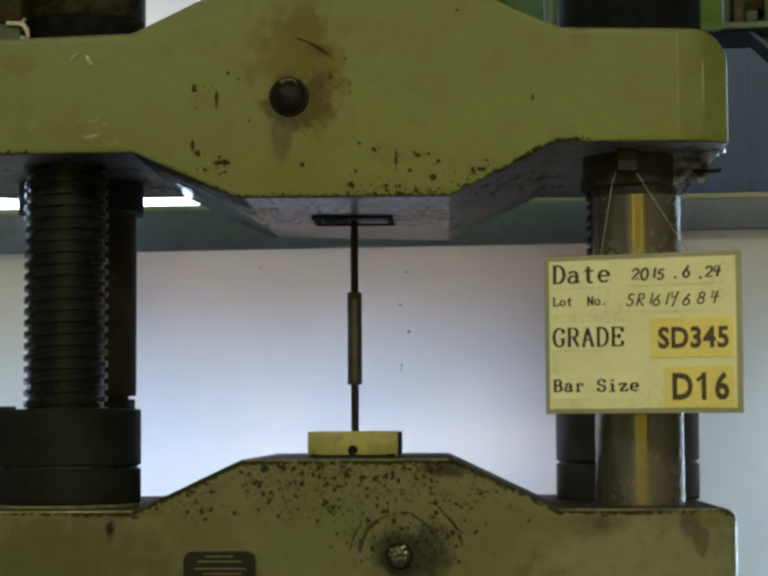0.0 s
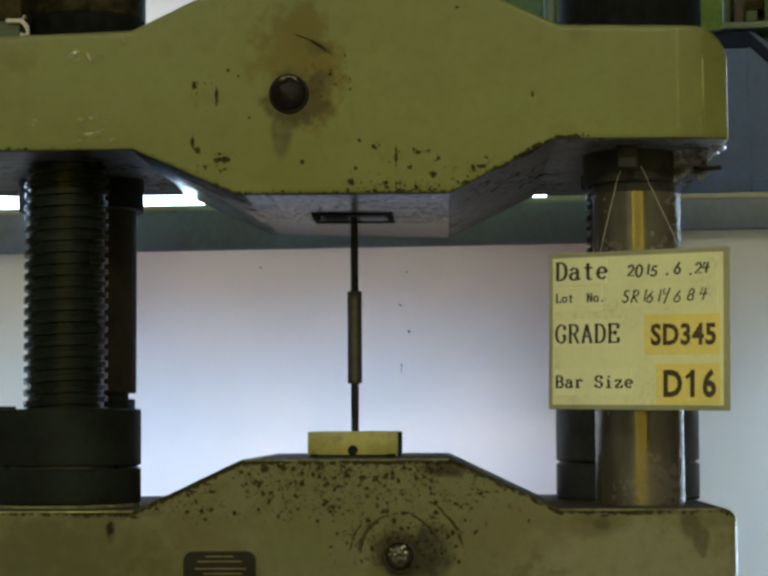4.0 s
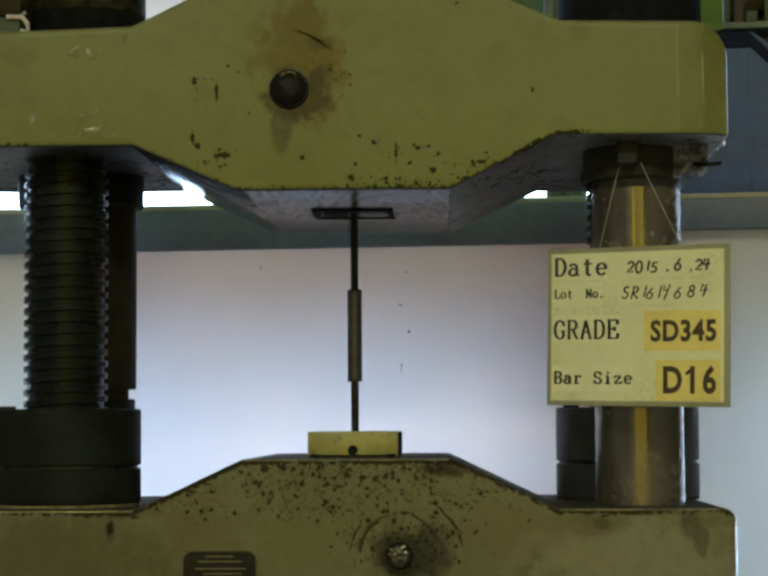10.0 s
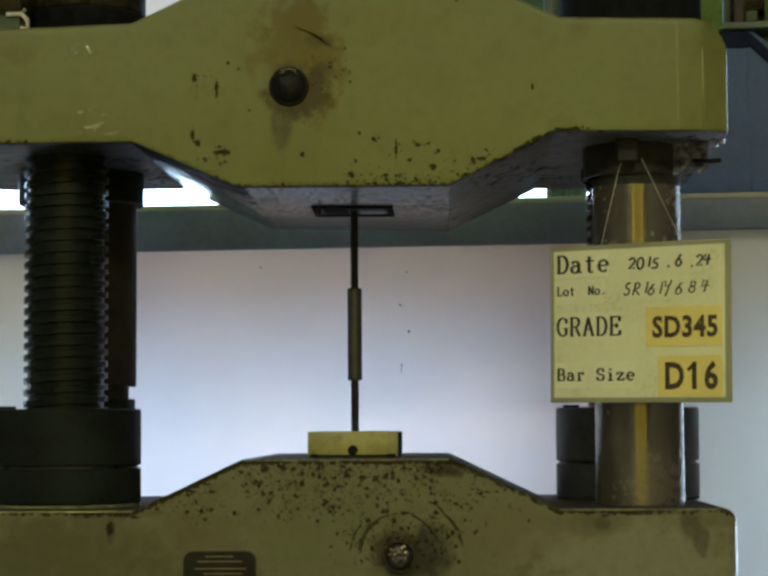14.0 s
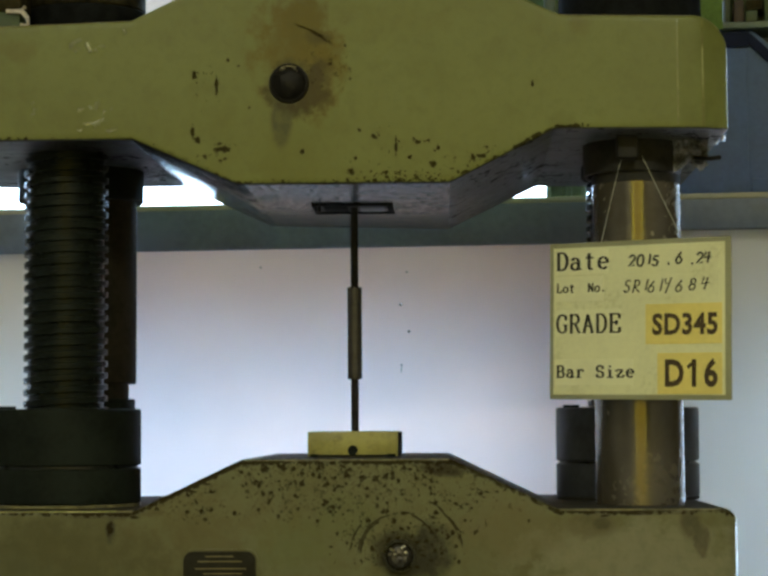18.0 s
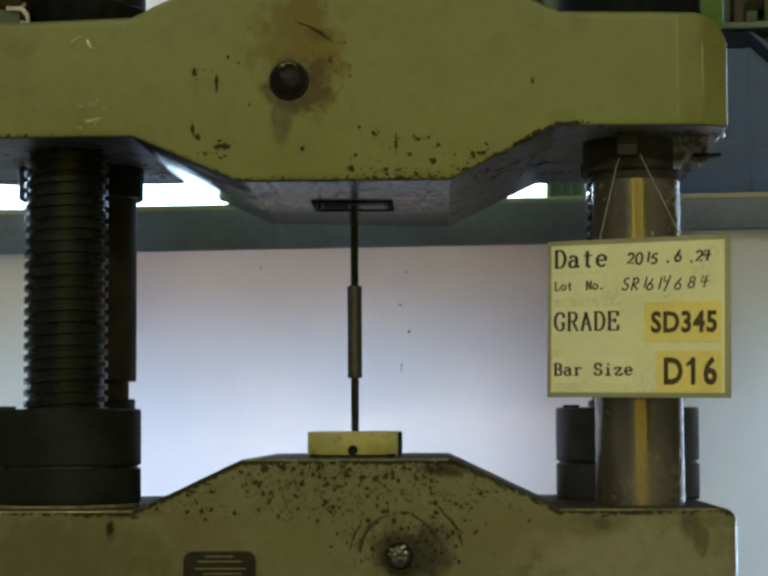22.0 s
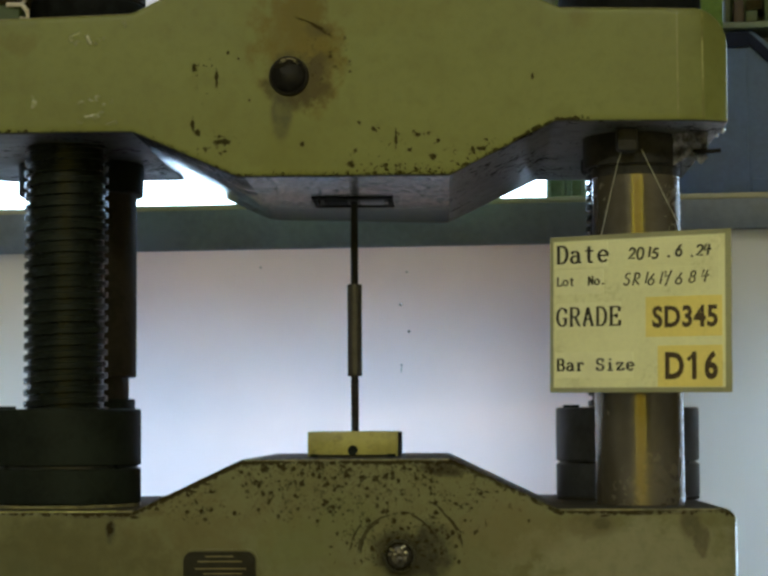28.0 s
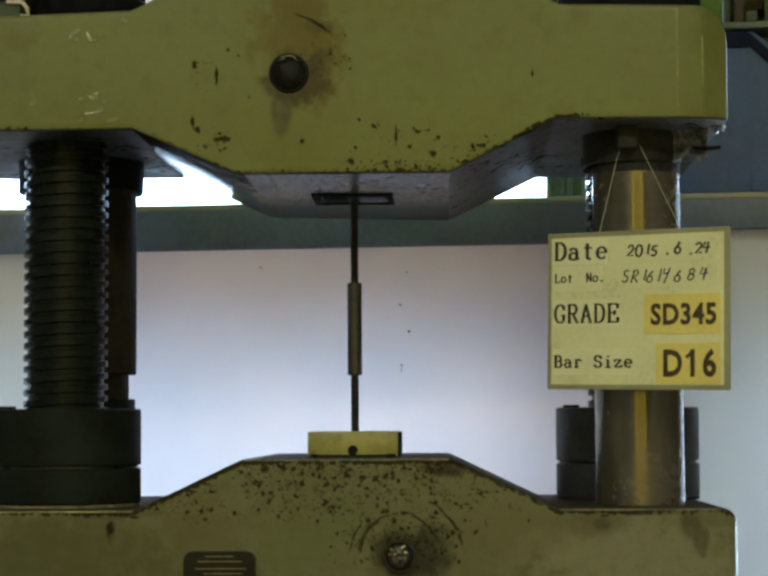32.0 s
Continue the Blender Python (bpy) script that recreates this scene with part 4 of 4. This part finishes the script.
knob = lathe([(0.0315, -0.005), (0.0315, -0.010), (0.0295, -0.0145), (0.025, -0.019), (0.018, -0.0225), (0.009, -0.0245), (0.001, -0.025)], -0.103, 0.187, 36, "y")
for at, facing in (((-0.112, -0.0135, 0.208), (-0.30, -0.60, 0.74)), ((-0.092, -0.0125, 0.211), (0.32, -0.55, 0.77)), ((-0.123, -0.017, 0.186), (-0.75, -0.80, -0.05))):
    cut = bmesh.ops.bisect_plane(knob, geom=knob.verts[:] + knob.edges[:] + knob.faces[:], plane_co=at, plane_no=facing, clear_outer=True)
    bmesh.ops.holes_fill(knob, edges=[e for e in cut["geom_cut"] if isinstance(e, bmesh.types.BMEdge)])
for v in knob.verts:
    v.co += 0.0012 * Vector((0.5, 1.0, 0.5)) * noise.noise(v.co * 120.0)
part("bolt_head", knob, grease_mat, pin, "battered dark round bolt head, flattened on top", 22)
for r, a0, a1 in ((0.0300, 62, 118), (0.0255, 100, 128), (0.0265, 48, 66)):
    part("edge_glint", strand([(-0.103 + r * math.cos(radians(a)), -0.0160 - 1.0 * (0.030 - r), 0.187 + r * math.sin(radians(a))) for a in np.linspace(a0, a1, 7)], 0.0013), glint_steel, pin, "thin bright arc added for a glint")
for x0, x1, y0, y1 in ((-0.082, 0.080, -0.085, -0.068), (-0.082, 0.080, 0.062, 0.079), (-0.082, -0.070, -0.068, 0.062), (0.068, 0.080, -0.068, 0.062)):
    part("grip_frame", box(x0, x1, y0, y1, -0.007, 0.002, 0.0012), soot_mat, upper, "black steel bar of the grip opening")
part("opening_plate", box(-0.070, 0.068, -0.068, 0.062, -0.0035, 0.004, 0.0005), dark_steel, upper, "dark plate put in for the shaded grip opening")
for jx, steel in ((-0.036, soot_mat), (0.036, lit_steel)):
    part("jaw", box(jx - 0.024, jx + 0.024, -0.045, 0.045, -0.006, -0.0005, 0.002), steel, upper)
part("drip", strand([(-0.069, -0.084, -0.004), (-0.064, -0.088, -0.011), (-0.065, -0.089, -0.020)], 0.0028, 8), grease_mat, upper, "hanging drop of black grease", 60)
part("front_collar", ring(0.0848, 0.0856, 0.016, 0.0338, SIDE, FRONT - 0.375, 0.0004), burnt_steel, upper, "thin dark collar")
part("front_bushing", ring(0.0862, 0.0945, 0.034, 0.100, SIDE - 0.007, FRONT - 0.375, 0.002), burnt_steel, upper, "dark bushing ring")
part("rear_bushing", ring(0.088, 0.1295, 0.022, 0.090, -SIDE - 0.021, REAR - 0.375), dark_steel, upper, "dark bushing ring")
part("rear_bushing", ring(0.083, 0.090, 0.062, 0.100, SIDE + 0.004, REAR - 0.375), dark_steel, upper, "dark bushing ring")
part("guide_tube", ring(0.0862, 0.100, -0.354, 0.040, -SIDE - 0.006, REAR - 0.375, 0.002), tube_steel, upper, "brown steel guide tube")
part("top_nut", ring(0.02, 0.125, 0.300, 0.420, -SIDE - 0.012, REAR - 0.375), soot_mat, upper, "black top nut")
part("nut_collar", ring(0.02, 0.123, 0.4205, 0.62, -SIDE - 0.012, REAR - 0.375), collar_paint, upper, "dark olive collar on the nut")
part("top_nut", ring(0.02, 0.147, 0.305, 0.62, SIDE + 0.018, REAR - 0.375), soot_mat, upper, "black top nut")
part("hook_magnet", box(SIDE - 0.048, SIDE - 0.008, -0.312, -0.282, 0.052, 0.096, 0.006), burnt_steel, upper, "small grey holding magnet")
for cx, cy, cz, cr in ((0.7042, -0.285, 0.0925, 0.0055), (0.6987, -0.245, 0.0895, 0.004)):
    chip = lathe([(cr * 0.5, -cr), (cr, -cr * 0.4), (cr * 0.9, cr * 0.5), (cr * 0.3, cr)], 0, 0, 7)
    bit = part("corner_glint", chip, corner_steel, upper, "bright steel lump added for the glint at the corner", 30)
    bit.location = (cx, cy, cz)
part("cable_box", box(-0.80, -0.662, -0.10, 0.0, 0.296, 0.388, 0.006), dark_clutter, upper, "green plastic cover")
part("cable_lid", box(-0.80, -0.660, -0.102, 0.0, 0.3885, 0.50, 0.006), collar_paint, upper, "brown-olive cover top")
for path in (((-0.688, 0.386), (-0.660, 0.385), (-0.651, 0.395)), ((-0.657, 0.385), (-0.646, 0.372), (-0.645, 0.358), (-0.660, 0.3575))):
    part("tape", strand([(x, -0.105 - 0.004 * (i % 2), z) for i, (x, z) in enumerate(path)], 0.0048, 8), rag_white, upper, "white twisted tape end", 60)

# wrinkles of clear tape left on the paint
TAPES = (((-0.5107, 0.2620), (-0.5007, 0.2674), (-0.4880, 0.2746)),
          ((-0.4788, 0.2672), (-0.4742, 0.2580), (-0.4678, 0.2487)),
          ((-0.4569, 0.2587), (-0.4442, 0.2604)),
          ((-0.5802, 0.1529), (-0.5729, 0.1546)),
          ((-0.5818, 0.1291), (-0.5728, 0.1373)),
          ((-0.4945, 0.1411), (-0.4818, 0.1437)),
          ((-0.4637, 0.1508), (-0.4518, 0.1534)),
          ((-0.4363, 0.1414), (-0.4300, 0.1450)),
          ((-0.4898, 0.1109), (-0.4762, 0.1153), (-0.4608, 0.1170), (-0.4444, 0.1241)),
          ((-0.4097, 0.2949), (-0.4060, 0.2811)),
          ((-0.4416, 0.1004), (-0.4198, 0.1056)),
          ((-0.5120, 0.2560), (-0.4990, 0.2600)), ((-0.5010, 0.2500), (-0.4900, 0.2575)),
          ((-0.4640, 0.2560), (-0.4600, 0.2480)), ((-0.5780, 0.1440), (-0.5690, 0.1420)),
          ((-0.4740, 0.1500), (-0.4660, 0.1440), (-0.4560, 0.1450)), ((-0.4500, 0.1330), (-0.4420, 0.1400)),
          ((-0.4960, 0.1060), (-0.4840, 0.1030)), ((-0.4640, 0.1090), (-0.4520, 0.1150)))
part("clear_tape", strand([(-0.4775, -0.3755, 0.2665), (-0.4745, -0.3785, 0.2595), (-0.4700, -0.3760, 0.2510)], 0.0030, 10), tape_glint, upper, "clear tape fold, its glint painted as pale colour", 180)
for path in TAPES:
    part("clear_tape", strand([(x, -0.3752 + 0.0006 * (i % 2), z) for i, (x, z) in enumerate(path)], 0.0044, 10), film_mat, upper, "wrinkle of clear tape", 180)


def crumpled(x0, x1, y0, z0, z1, seed, n=18, deep=0.012):
    """A crumpled rag, pressed against the face at y0, with an uneven hem."""
    bm = bmesh.new()
    rows = []
    for i in range(n + 1):
        row = []
        for k in range(n + 1):
            u, v = i / n, k / n
            hem = 0.45 * noise.noise((u * 3.1, seed, 0.0)) * (1 - v)
            w = noise.noise((u * 4.5 + seed, v * 4.0, 1.7)) + 0.16 * noise.noise((u * 11 + seed, v * 10.0, 5.1))
            row.append(bm.verts.new((x0 + (x1 - x0) * u + 0.004 * noise.noise((v * 5, u * 5, seed)), y0 - deep * (0.5 + w), z0 + (z1 - z0) * min(1.0, v + hem))))
        rows.append(row)
    for p, q in zip(rows, rows[1:]):
        for k in range(n):
            bm.faces.new((p[k], q[k], q[k + 1], p[k + 1]))
    bmesh.ops.solidify(bm, geom=bm.faces[:], thickness=0.0015)
    return bm


part("rag", crumpled(0.616, 0.680, -0.24, 0.036, 0.099, 2.3, 22, 0.014), rag_grey, upper, "grey greasy rag stuck under the end", 180)
part("stub", strand([(0.655, -0.246, 0.060), (0.672, -0.262, 0.056), (0.688, -0.262, 0.0565), (0.7035, -0.262, 0.0585)], 0.0042, 8), grease_mat, upper, "black greasy metal stub", 60)

# ---- the test bar ----
bar = thing("test_bar", pose(0, 0.375, 1.2), "black steel reinforcing bar joined by a grey sleeve, under tension", "steel bar")


def ribbed(z0, z1):
    prof, z = [], z0
    while z < z1 - 0.011:
        prof += [(0.0074, z), (0.0074, z + 0.0075), (0.0083, z + 0.0085), (0.0083, z + 0.0100)]
        z += 0.011
    return lathe(prof, n=20)


part("upper_bar", ribbed(0.26, 0.475), bar_steel, bar)
part("lower_bar", ribbed(-0.024, 0.11), bar_steel, bar)
sleeve = [(0.0086, 0.0935), (0.0138, 0.0935), (0.0148, 0.0955)]
for k in range(12):
    z = 0.10 + 0.0145 * k
    sleeve += [(0.0147, z), (0.0144, z + 0.004), (0.0144, z + 0.009), (0.0147, z + 0.0125)]
sleeve += [(0.0146, 0.2765), (0.0136, 0.279), (0.0086, 0.279)]
part("sleeve", lathe(sleeve, n=32), sleeve_steel, bar, "grey-brown crimped steel sleeve")

# ---- the hanging sign ----
W, H = 0.37, 0.292
sign = thing("hanging_sign", pose(0.5416, 0.02, 1.3767, 0, 0, -20.7), "cream laminated test card with black lettering, hung on strings", "sign")
part("board", box(-W / 2, W / 2, -0.0015, 0.0025, -H / 2, H / 2, 0.0008, 1), card_edge, sign, "olive card border")
part("card", box(-W / 2 + 0.008, W / 2 - 0.011, -0.0022, -0.0016, -H / 2 + 0.009, H / 2 - 0.009, 0.0002, 1), paper, sign)


def at_x(u):
    return -W / 2 + u * W


def at_z(v):
    return H / 2 - v * H


def label_slip(name, u0, u1, v0, v1, m):
    return part(name, box(at_x(u0), at_x(u1), -0.0036, -0.0022, at_z(v1), at_z(v0), 0.0002, 1), m, sign)


def write(slip, text, m, u, v, size, stretch=1.0, bold=0.0, space=1.0):
    for char, piece in zip(text, letters_apart(lettering(text, size, at_x(u), at_z(v), -0.0041, stretch, 0.0, bold, 0.0003, space))):
        if char == "1":
            low, high, x0 = min(q.co.z for q in piece.verts), max(q.co.z for q in piece.verts), min(q.co.x for q in piece.verts)
            flag = Matrix.Translation((x0 - 0.0035, -0.0041, high - 0.22 * (high - low))) @ Matrix.Rotation(radians(-38), 4, "Y") @ Matrix.Diagonal((0.0125, 0.0006, 0.0062, 1))
            bmesh.ops.create_cube(piece, size=1.0, matrix=flag)
        part("letter", piece, m, slip, "", 0)


def bow(cx, cz, rx, rz, a0, a1, n=11):
    """Points along a piece of an ellipse."""
    return [(cx + rx * math.cos(radians(a0 + (a1 - a0) * i / n)), cz + rz * math.sin(radians(a0 + (a1 - a0) * i / n))) for i in range(n + 1)]


def ribbon(bm, points, thick, thin):
    """One pen stroke laid flat: broad where it runs upright, fine where it runs level."""
    pairs = []
    for i, (x, z) in enumerate(points):
        (xa, za), (xb, zb) = points[max(i - 1, 0)], points[min(i + 1, len(points) - 1)]
        dx, dz = xb - xa, zb - za
        ln = math.hypot(dx, dz) or 1.0
        w = (thin + (thick - thin) * abs(dz / ln) ** 1.5) / 2
        pairs.append((bm.verts.new((x - w * dz / ln, -0.0042, z + w * dx / ln)), bm.verts.new((x + w * dz / ln, -0.0042, z - w * dx / ln))))
    for (a, b), (c, d) in zip(pairs, pairs[1:]):
        bm.faces.new((a, b, d, c))


PRINT, SCRIPT = {}, {}
PRINT["D"] = [[(.15, 0), (.15, 1)], [(0, 1), (.42, 1)] + bow(.42, .5, .48, .5, 90, -90) + [(0, 0)]]
PRINT["a"] = [bow(.42, .44, .30, .22, 160, 0) + [(.72, .12), (.80, .01), (.97, .05)], [(.72, .40)] + bow(.40, .19, .30, .20, 80, 300) + [(.72, .15)]]
PRINT["t"] = [[(.45, .92), (.45, .15)] + bow(.62, .15, .17, .15, 180, 320), [(.15, .66), (.85, .66)]]
PRINT["e"] = [[(.12, .36), (.88, .36)] + bow(.5, .34, .38, .33, 5, 320)]
PRINT["L"] = [[(.2, 0), (.2, 1)], [(.02, 1), (.42, 1)], [(.02, 0), (.92, 0), (.92, .3)]]
PRINT["o"] = [bow(.5, .33, .4, .33, 0, 360, 18)]
PRINT["N"] = [[(.15, 0), (.15, 1)], [(.15, 1), (.85, 0)], [(.85, 0), (.85, 1)], [(0, 0), (.32, 0)], [(.68, 1), (1, 1)], [(0, 1), (.16, 1)]]
PRINT["."] = [[(.4, 0), (.4, .17)], [(.5, 0), (.5, .17)]]
PRINT["G"] = [bow(.52, .5, .46, .5, 50, 310) + [(.84, .12), (.84, .42)], [(.6, .42), (1, .42)], [(.86, .7), (.86, .95)]]
PRINT["R"] = [[(.15, 0), (.15, 1)], [(0, 1), (.5, 1)] + bow(.5, .75, .32, .25, 90, -90) + [(.15, .5)], [(.5, .5), (.85, .02), (1, 0)], [(0, 0), (.34, 0)]]
PRINT["A"] = [[(.1, 0), (.48, 1)], [(.46, 1), (.88, 0)], [(.25, .35), (.74, .35)], [(0, 0), (.28, 0)], [(.7, 0), (1, 0)]]
PRINT["E"] = [[(.17, 0), (.17, 1)], [(0, 1), (.9, 1)], [(.9, 1), (.9, .75)], [(.17, .52), (.65, .52)], [(.65, .4), (.65, .64)], [(0, 0), (.93, 0)], [(.93, 0), (.93, .27)]]
PRINT["B"] = [[(.17, 0), (.17, 1)], [(0, 1), (.5, 1)] + bow(.5, .76, .3, .24, 90, -90) + [(.17, .52)], [(.5, .52)] + bow(.52, .26, .36, .26, 90, -90) + [(0, 0)]]
PRINT["r"] = [[(.3, 0), (.3, .64)], [(.1, .64), (.3, .64)], [(.3, .4)] + bow(.6, .42, .3, .24, 170, 50) + [(.85, .5)], [(.05, 0), (.6, 0)]]
PRINT["S"] = [bow(.5, .75, .36, .25, 30, 270) + bow(.5, .25, .38, .25, 90, -150), [(.82, .72), (.82, .98)], [(.14, .02), (.14, .28)]]
PRINT["i"] = [[(.5, 0), (.5, .64)], [(.25, .64), (.5, .64)], [(.15, 0), (.85, 0)], [(.5, .85), (.5, 1)]]
PRINT["z"] = [[(.12, .48), (.12, .64)], [(.12, .64), (.85, .64)], [(.85, .64), (.1, .02)], [(.1, .02), (.9, .02)], [(.9, .02), (.9, .2)]]
SCRIPT["2"] = [bow(.45, .72, .35, .28, 170, -30) + [(.1, .02), (.9, .06)]]
SCRIPT["0"] = [bow(.5, .5, .40, .5, 100, 460, 18)]
SCRIPT["1"] = [[(.5, 1), (.45, 0)]]
SCRIPT["5"] = [[(.9, .98), (.35, .95), (.25, .55)] + bow(.45, .3, .37, .29, 110, -150)]
SCRIPT["6"] = [[(.68, 1), (.35, .62)] + bow(.47, .28, .34, .28, 150, 520, 16)]
SCRIPT["4"] = [[(.3, .95), (.1, .45), (1.0, .52)], [(.70, .95), (.58, 0)]]
SCRIPT["9"] = [[(.15, .95), (.2, .5), (.75, .6)], [(.85, 1), (.45, -.25)]]
SCRIPT["8"] = [bow(.5, .75, .28, .24, 270, 630, 14) + bow(.48, .26, .34, .26, 90, -270, 14)]
SCRIPT["S"] = [bow(.55, .76, .32, .24, 40, 260) + bow(.45, .28, .33, .28, 80, -160)]
SCRIPT["R"] = [[(.15, 0), (.3, 1)], [(.1, .9)] + bow(.5, .76, .32, .22, 100, -80) + [(.3, .5), (.95, .02)]]
SCRIPT["."] = [[(.2, 0), (.2, .2)]]


def pen(slip, alphabet, char, u, v, width, high, thick, thin, slant, m):
    """One letter of pen strokes with its lower left corner at (u, v)."""
    bm = bmesh.new()
    for stroke in alphabet[char]:
        ribbon(bm, [(at_x(u) + width * x + slant * high * z, at_z(v) + high * z) for x, z in stroke], thick, thin)
    part("letter", bm, m, slip, "", 0)


def typed(slip, text, u, v, step, width, high, thick, thin):
    for i, char in enumerate(text):
        if char != " ":
            pen(slip, PRINT, char, u + step * i, v, width * W, high, thick, thin, 0.0, ink)


def penned(slip, text, places, v, width, high, thick, slant):
    for i, (char, u) in enumerate(zip(text, places)):
        pen(slip, SCRIPT, char, u, v + 0.006 * math.sin(2.3 * i), width * W, high * (1 + 0.08 * math.sin(1.7 * i)), thick, thick * 0.75, slant, ink)


s = label_slip("slip", 0.035, 0.335, 0.045, 0.205, slip_paper)
typed(s, "Date", 0.045, 0.172, 0.0775, 0.066, 0.0322, 0.0068, 0.0032)
s = label_slip("slip", 0.035, 0.31, 0.215, 0.375, slip_paper)
typed(s, "Lot  No.", 0.044, 0.316, 0.0360, 0.031, 0.0155, 0.0036, 0.0021)
s = label_slip("slip", 0.035, 0.405, 0.43, 0.60, slip_paper)
typed(s, "GRADE", 0.044, 0.575, 0.0752, 0.062, 0.0335, 0.0060, 0.0028)
s = label_slip("slip", 0.035, 0.475, 0.745, 0.91, slip_paper)
typed(s, "Bar Size", 0.044, 0.860, 0.0562, 0.047, 0.0215, 0.0054, 0.0026)
s = label_slip("yellow_label", 0.545, 0.955, 0.405, 0.655, gold_paper)
write(s, "SD345", brown_ink, 0.582, 0.592, 0.052, 0.88, 0.0017, 1.08)
s = label_slip("yellow_label", 0.61, 0.955, 0.71, 0.965, gold_paper)
write(s, "D16", brown_ink, 0.645, 0.912, 0.066, 0.82, 0.0021, 1.22)
s = label_slip("slip", 0.43, 0.94, 0.06, 0.20, paper)
penned(s, "2015.6.24", (0.450, 0.494, 0.547, 0.576, 0.664, 0.706, 0.790, 0.818, 0.856), 0.162, 0.042, 0.0195, 0.0046, 0.12)
s = label_slip("slip", 0.40, 0.94, 0.225, 0.37, paper)
penned(s, "SR1619684", (0.418, 0.468, 0.526, 0.552, 0.606, 0.638, 0.702, 0.774, 0.838), 0.326, 0.044, 0.0215, 0.0033, 0.22)
part("string", strand([(-0.078, 0.0, H / 2 - 0.006), (-0.0656, 0.047, 0.288), (-0.060, 0.050, 0.306)], 0.0008), string_mat, sign, "pale nylon string")
part("string", strand([(0.091, 0.0, H / 2 - 0.006), (-0.0269, 0.0717, 0.306), (-0.030, 0.073, 0.312)], 0.0008), string_mat, sign, "pale nylon string")


def motions():
    """The upper crosshead climbs slowly; the bar stretches with it; the sign rides up and swings itself still."""
    walk(upper, [(t, pose(0, 0.375, 1.629 + RISE * t / 32.0)) for t in (0.0, 8.0, 16.0, 24.0, 32.0)])
    walk(bar, [(t, pose(0, 0.375, 1.2 + 0.0192 * t / 32.0)) for t in (0.0, 8.0, 16.0, 24.0, 32.0)])
    rows = [
        (0.0, 0.5416, 1.3767, -20.7, 0.1),
        (0.5, 0.5291, 1.3770, -26.5, 1.5),
        (1.0, 0.5420, 1.3771, -37.6, 0.5),
        (1.5, 0.5282, 1.3792, -30.7, 1.2),
        (2.0, 0.5397, 1.3798, -27.4, 0.2),
        (2.5, 0.5342, 1.3805, -28.1, 0.8),
        (3.0, 0.5382, 1.3800, -27.8, 0.6),
        (3.5, 0.5327, 1.3814, -30.5, 0.9),
        (5.5, 0.5313, 1.3843, -37.2, 0.9),
        (6.0, 0.5353, 1.3848, -27.3, 0.6),
        (6.5, 0.5349, 1.3848, -26.3, 0.8),
        (7.0, 0.5338, 1.3854, -35.0, 0.8),
        (7.5, 0.5345, 1.3867, -33.8, 0.5),
        (8.0, 0.5320, 1.3868, -30.0, 1.3),
        (8.5, 0.5336, 1.3895, -32.6, 0.9),
        (9.0, 0.5292, 1.3888, -35.3, 1.4),
        (9.5, 0.5348, 1.3906, -31.3, 0.8),
        (10.0, 0.5312, 1.3897, -32.4, 1.2),
        (10.5, 0.5339, 1.3919, -34.2, 0.8),
        (11.0, 0.5308, 1.3924, -32.7, 1.0),
        (11.5, 0.5347, 1.3937, -32.8, 0.9),
        (12.0, 0.5319, 1.3935, -34.0, 1.2),
        (12.5, 0.5333, 1.3946, -32.9, 0.8),
        (13.0, 0.5338, 1.3946, -32.6, 0.9),
        (13.5, 0.5312, 1.3953, -34.5, 1.0),
        (14.0, 0.5349, 1.3964, -33.6, 0.6),
        (14.5, 0.5320, 1.3968, -33.4, 1.1),
        (16.5, 0.5315, 1.3995, -33.8, 1.0),
        (17.0, 0.5349, 1.4004, -33.0, 0.6),
        (17.5, 0.5320, 1.4006, -33.4, 1.0),
        (18.0, 0.5346, 1.4015, -33.2, 0.9),
        (18.5, 0.5334, 1.4020, -33.1, 1.0),
        (19.0, 0.5342, 1.4024, -32.9, 1.0),
        (19.5, 0.5358, 1.4035, -32.2, 0.8),
        (20.0, 0.5305, 1.4031, -33.8, 1.3),
        (20.5, 0.5345, 1.4044, -37.1, 0.7),
        (21.0, 0.5311, 1.4047, -34.0, 1.2),
        (21.5, 0.5362, 1.4053, -30.4, 0.8),
        (22.0, 0.5321, 1.4054, -31.9, 1.0),
        (22.5, 0.5339, 1.4069, -35.1, 0.6),
        (23.0, 0.5332, 1.4078, -34.1, 1.0),
        (23.5, 0.5357, 1.4083, -30.5, 0.8),
        (24.0, 0.5365, 1.4082, -31.5, 0.9),
        (24.5, 0.5344, 1.4094, -31.3, 1.1),
        (25.0, 0.5347, 1.4103, -32.0, 0.9),
        (25.5, 0.5330, 1.4103, -33.9, 1.1),
        (27.5, 0.5311, 1.4130, -31.7, 1.3),
        (28.0, 0.5349, 1.4147, -33.1, 0.7),
        (28.5, 0.5332, 1.4152, -32.7, 1.1),
        (29.0, 0.5369, 1.4161, -30.0, 0.6),
        (29.5, 0.5353, 1.4161, -31.1, 1.0),
        (30.0, 0.5363, 1.4177, -31.6, 0.7),
        (30.5, 0.5329, 1.4184, -33.2, 0.9),
        (31.0, 0.5343, 1.4197, -33.5, 1.0),
        (31.5, 0.5352, 1.4197, -32.4, 0.8),
        (32.0, 0.5318, 1.4197, -32.5, 1.1),
    ]
    walk(sign, [(t, pose(x, 0.02, z, 0, r, a)) for t, x, z, a, r in rows])


motions()
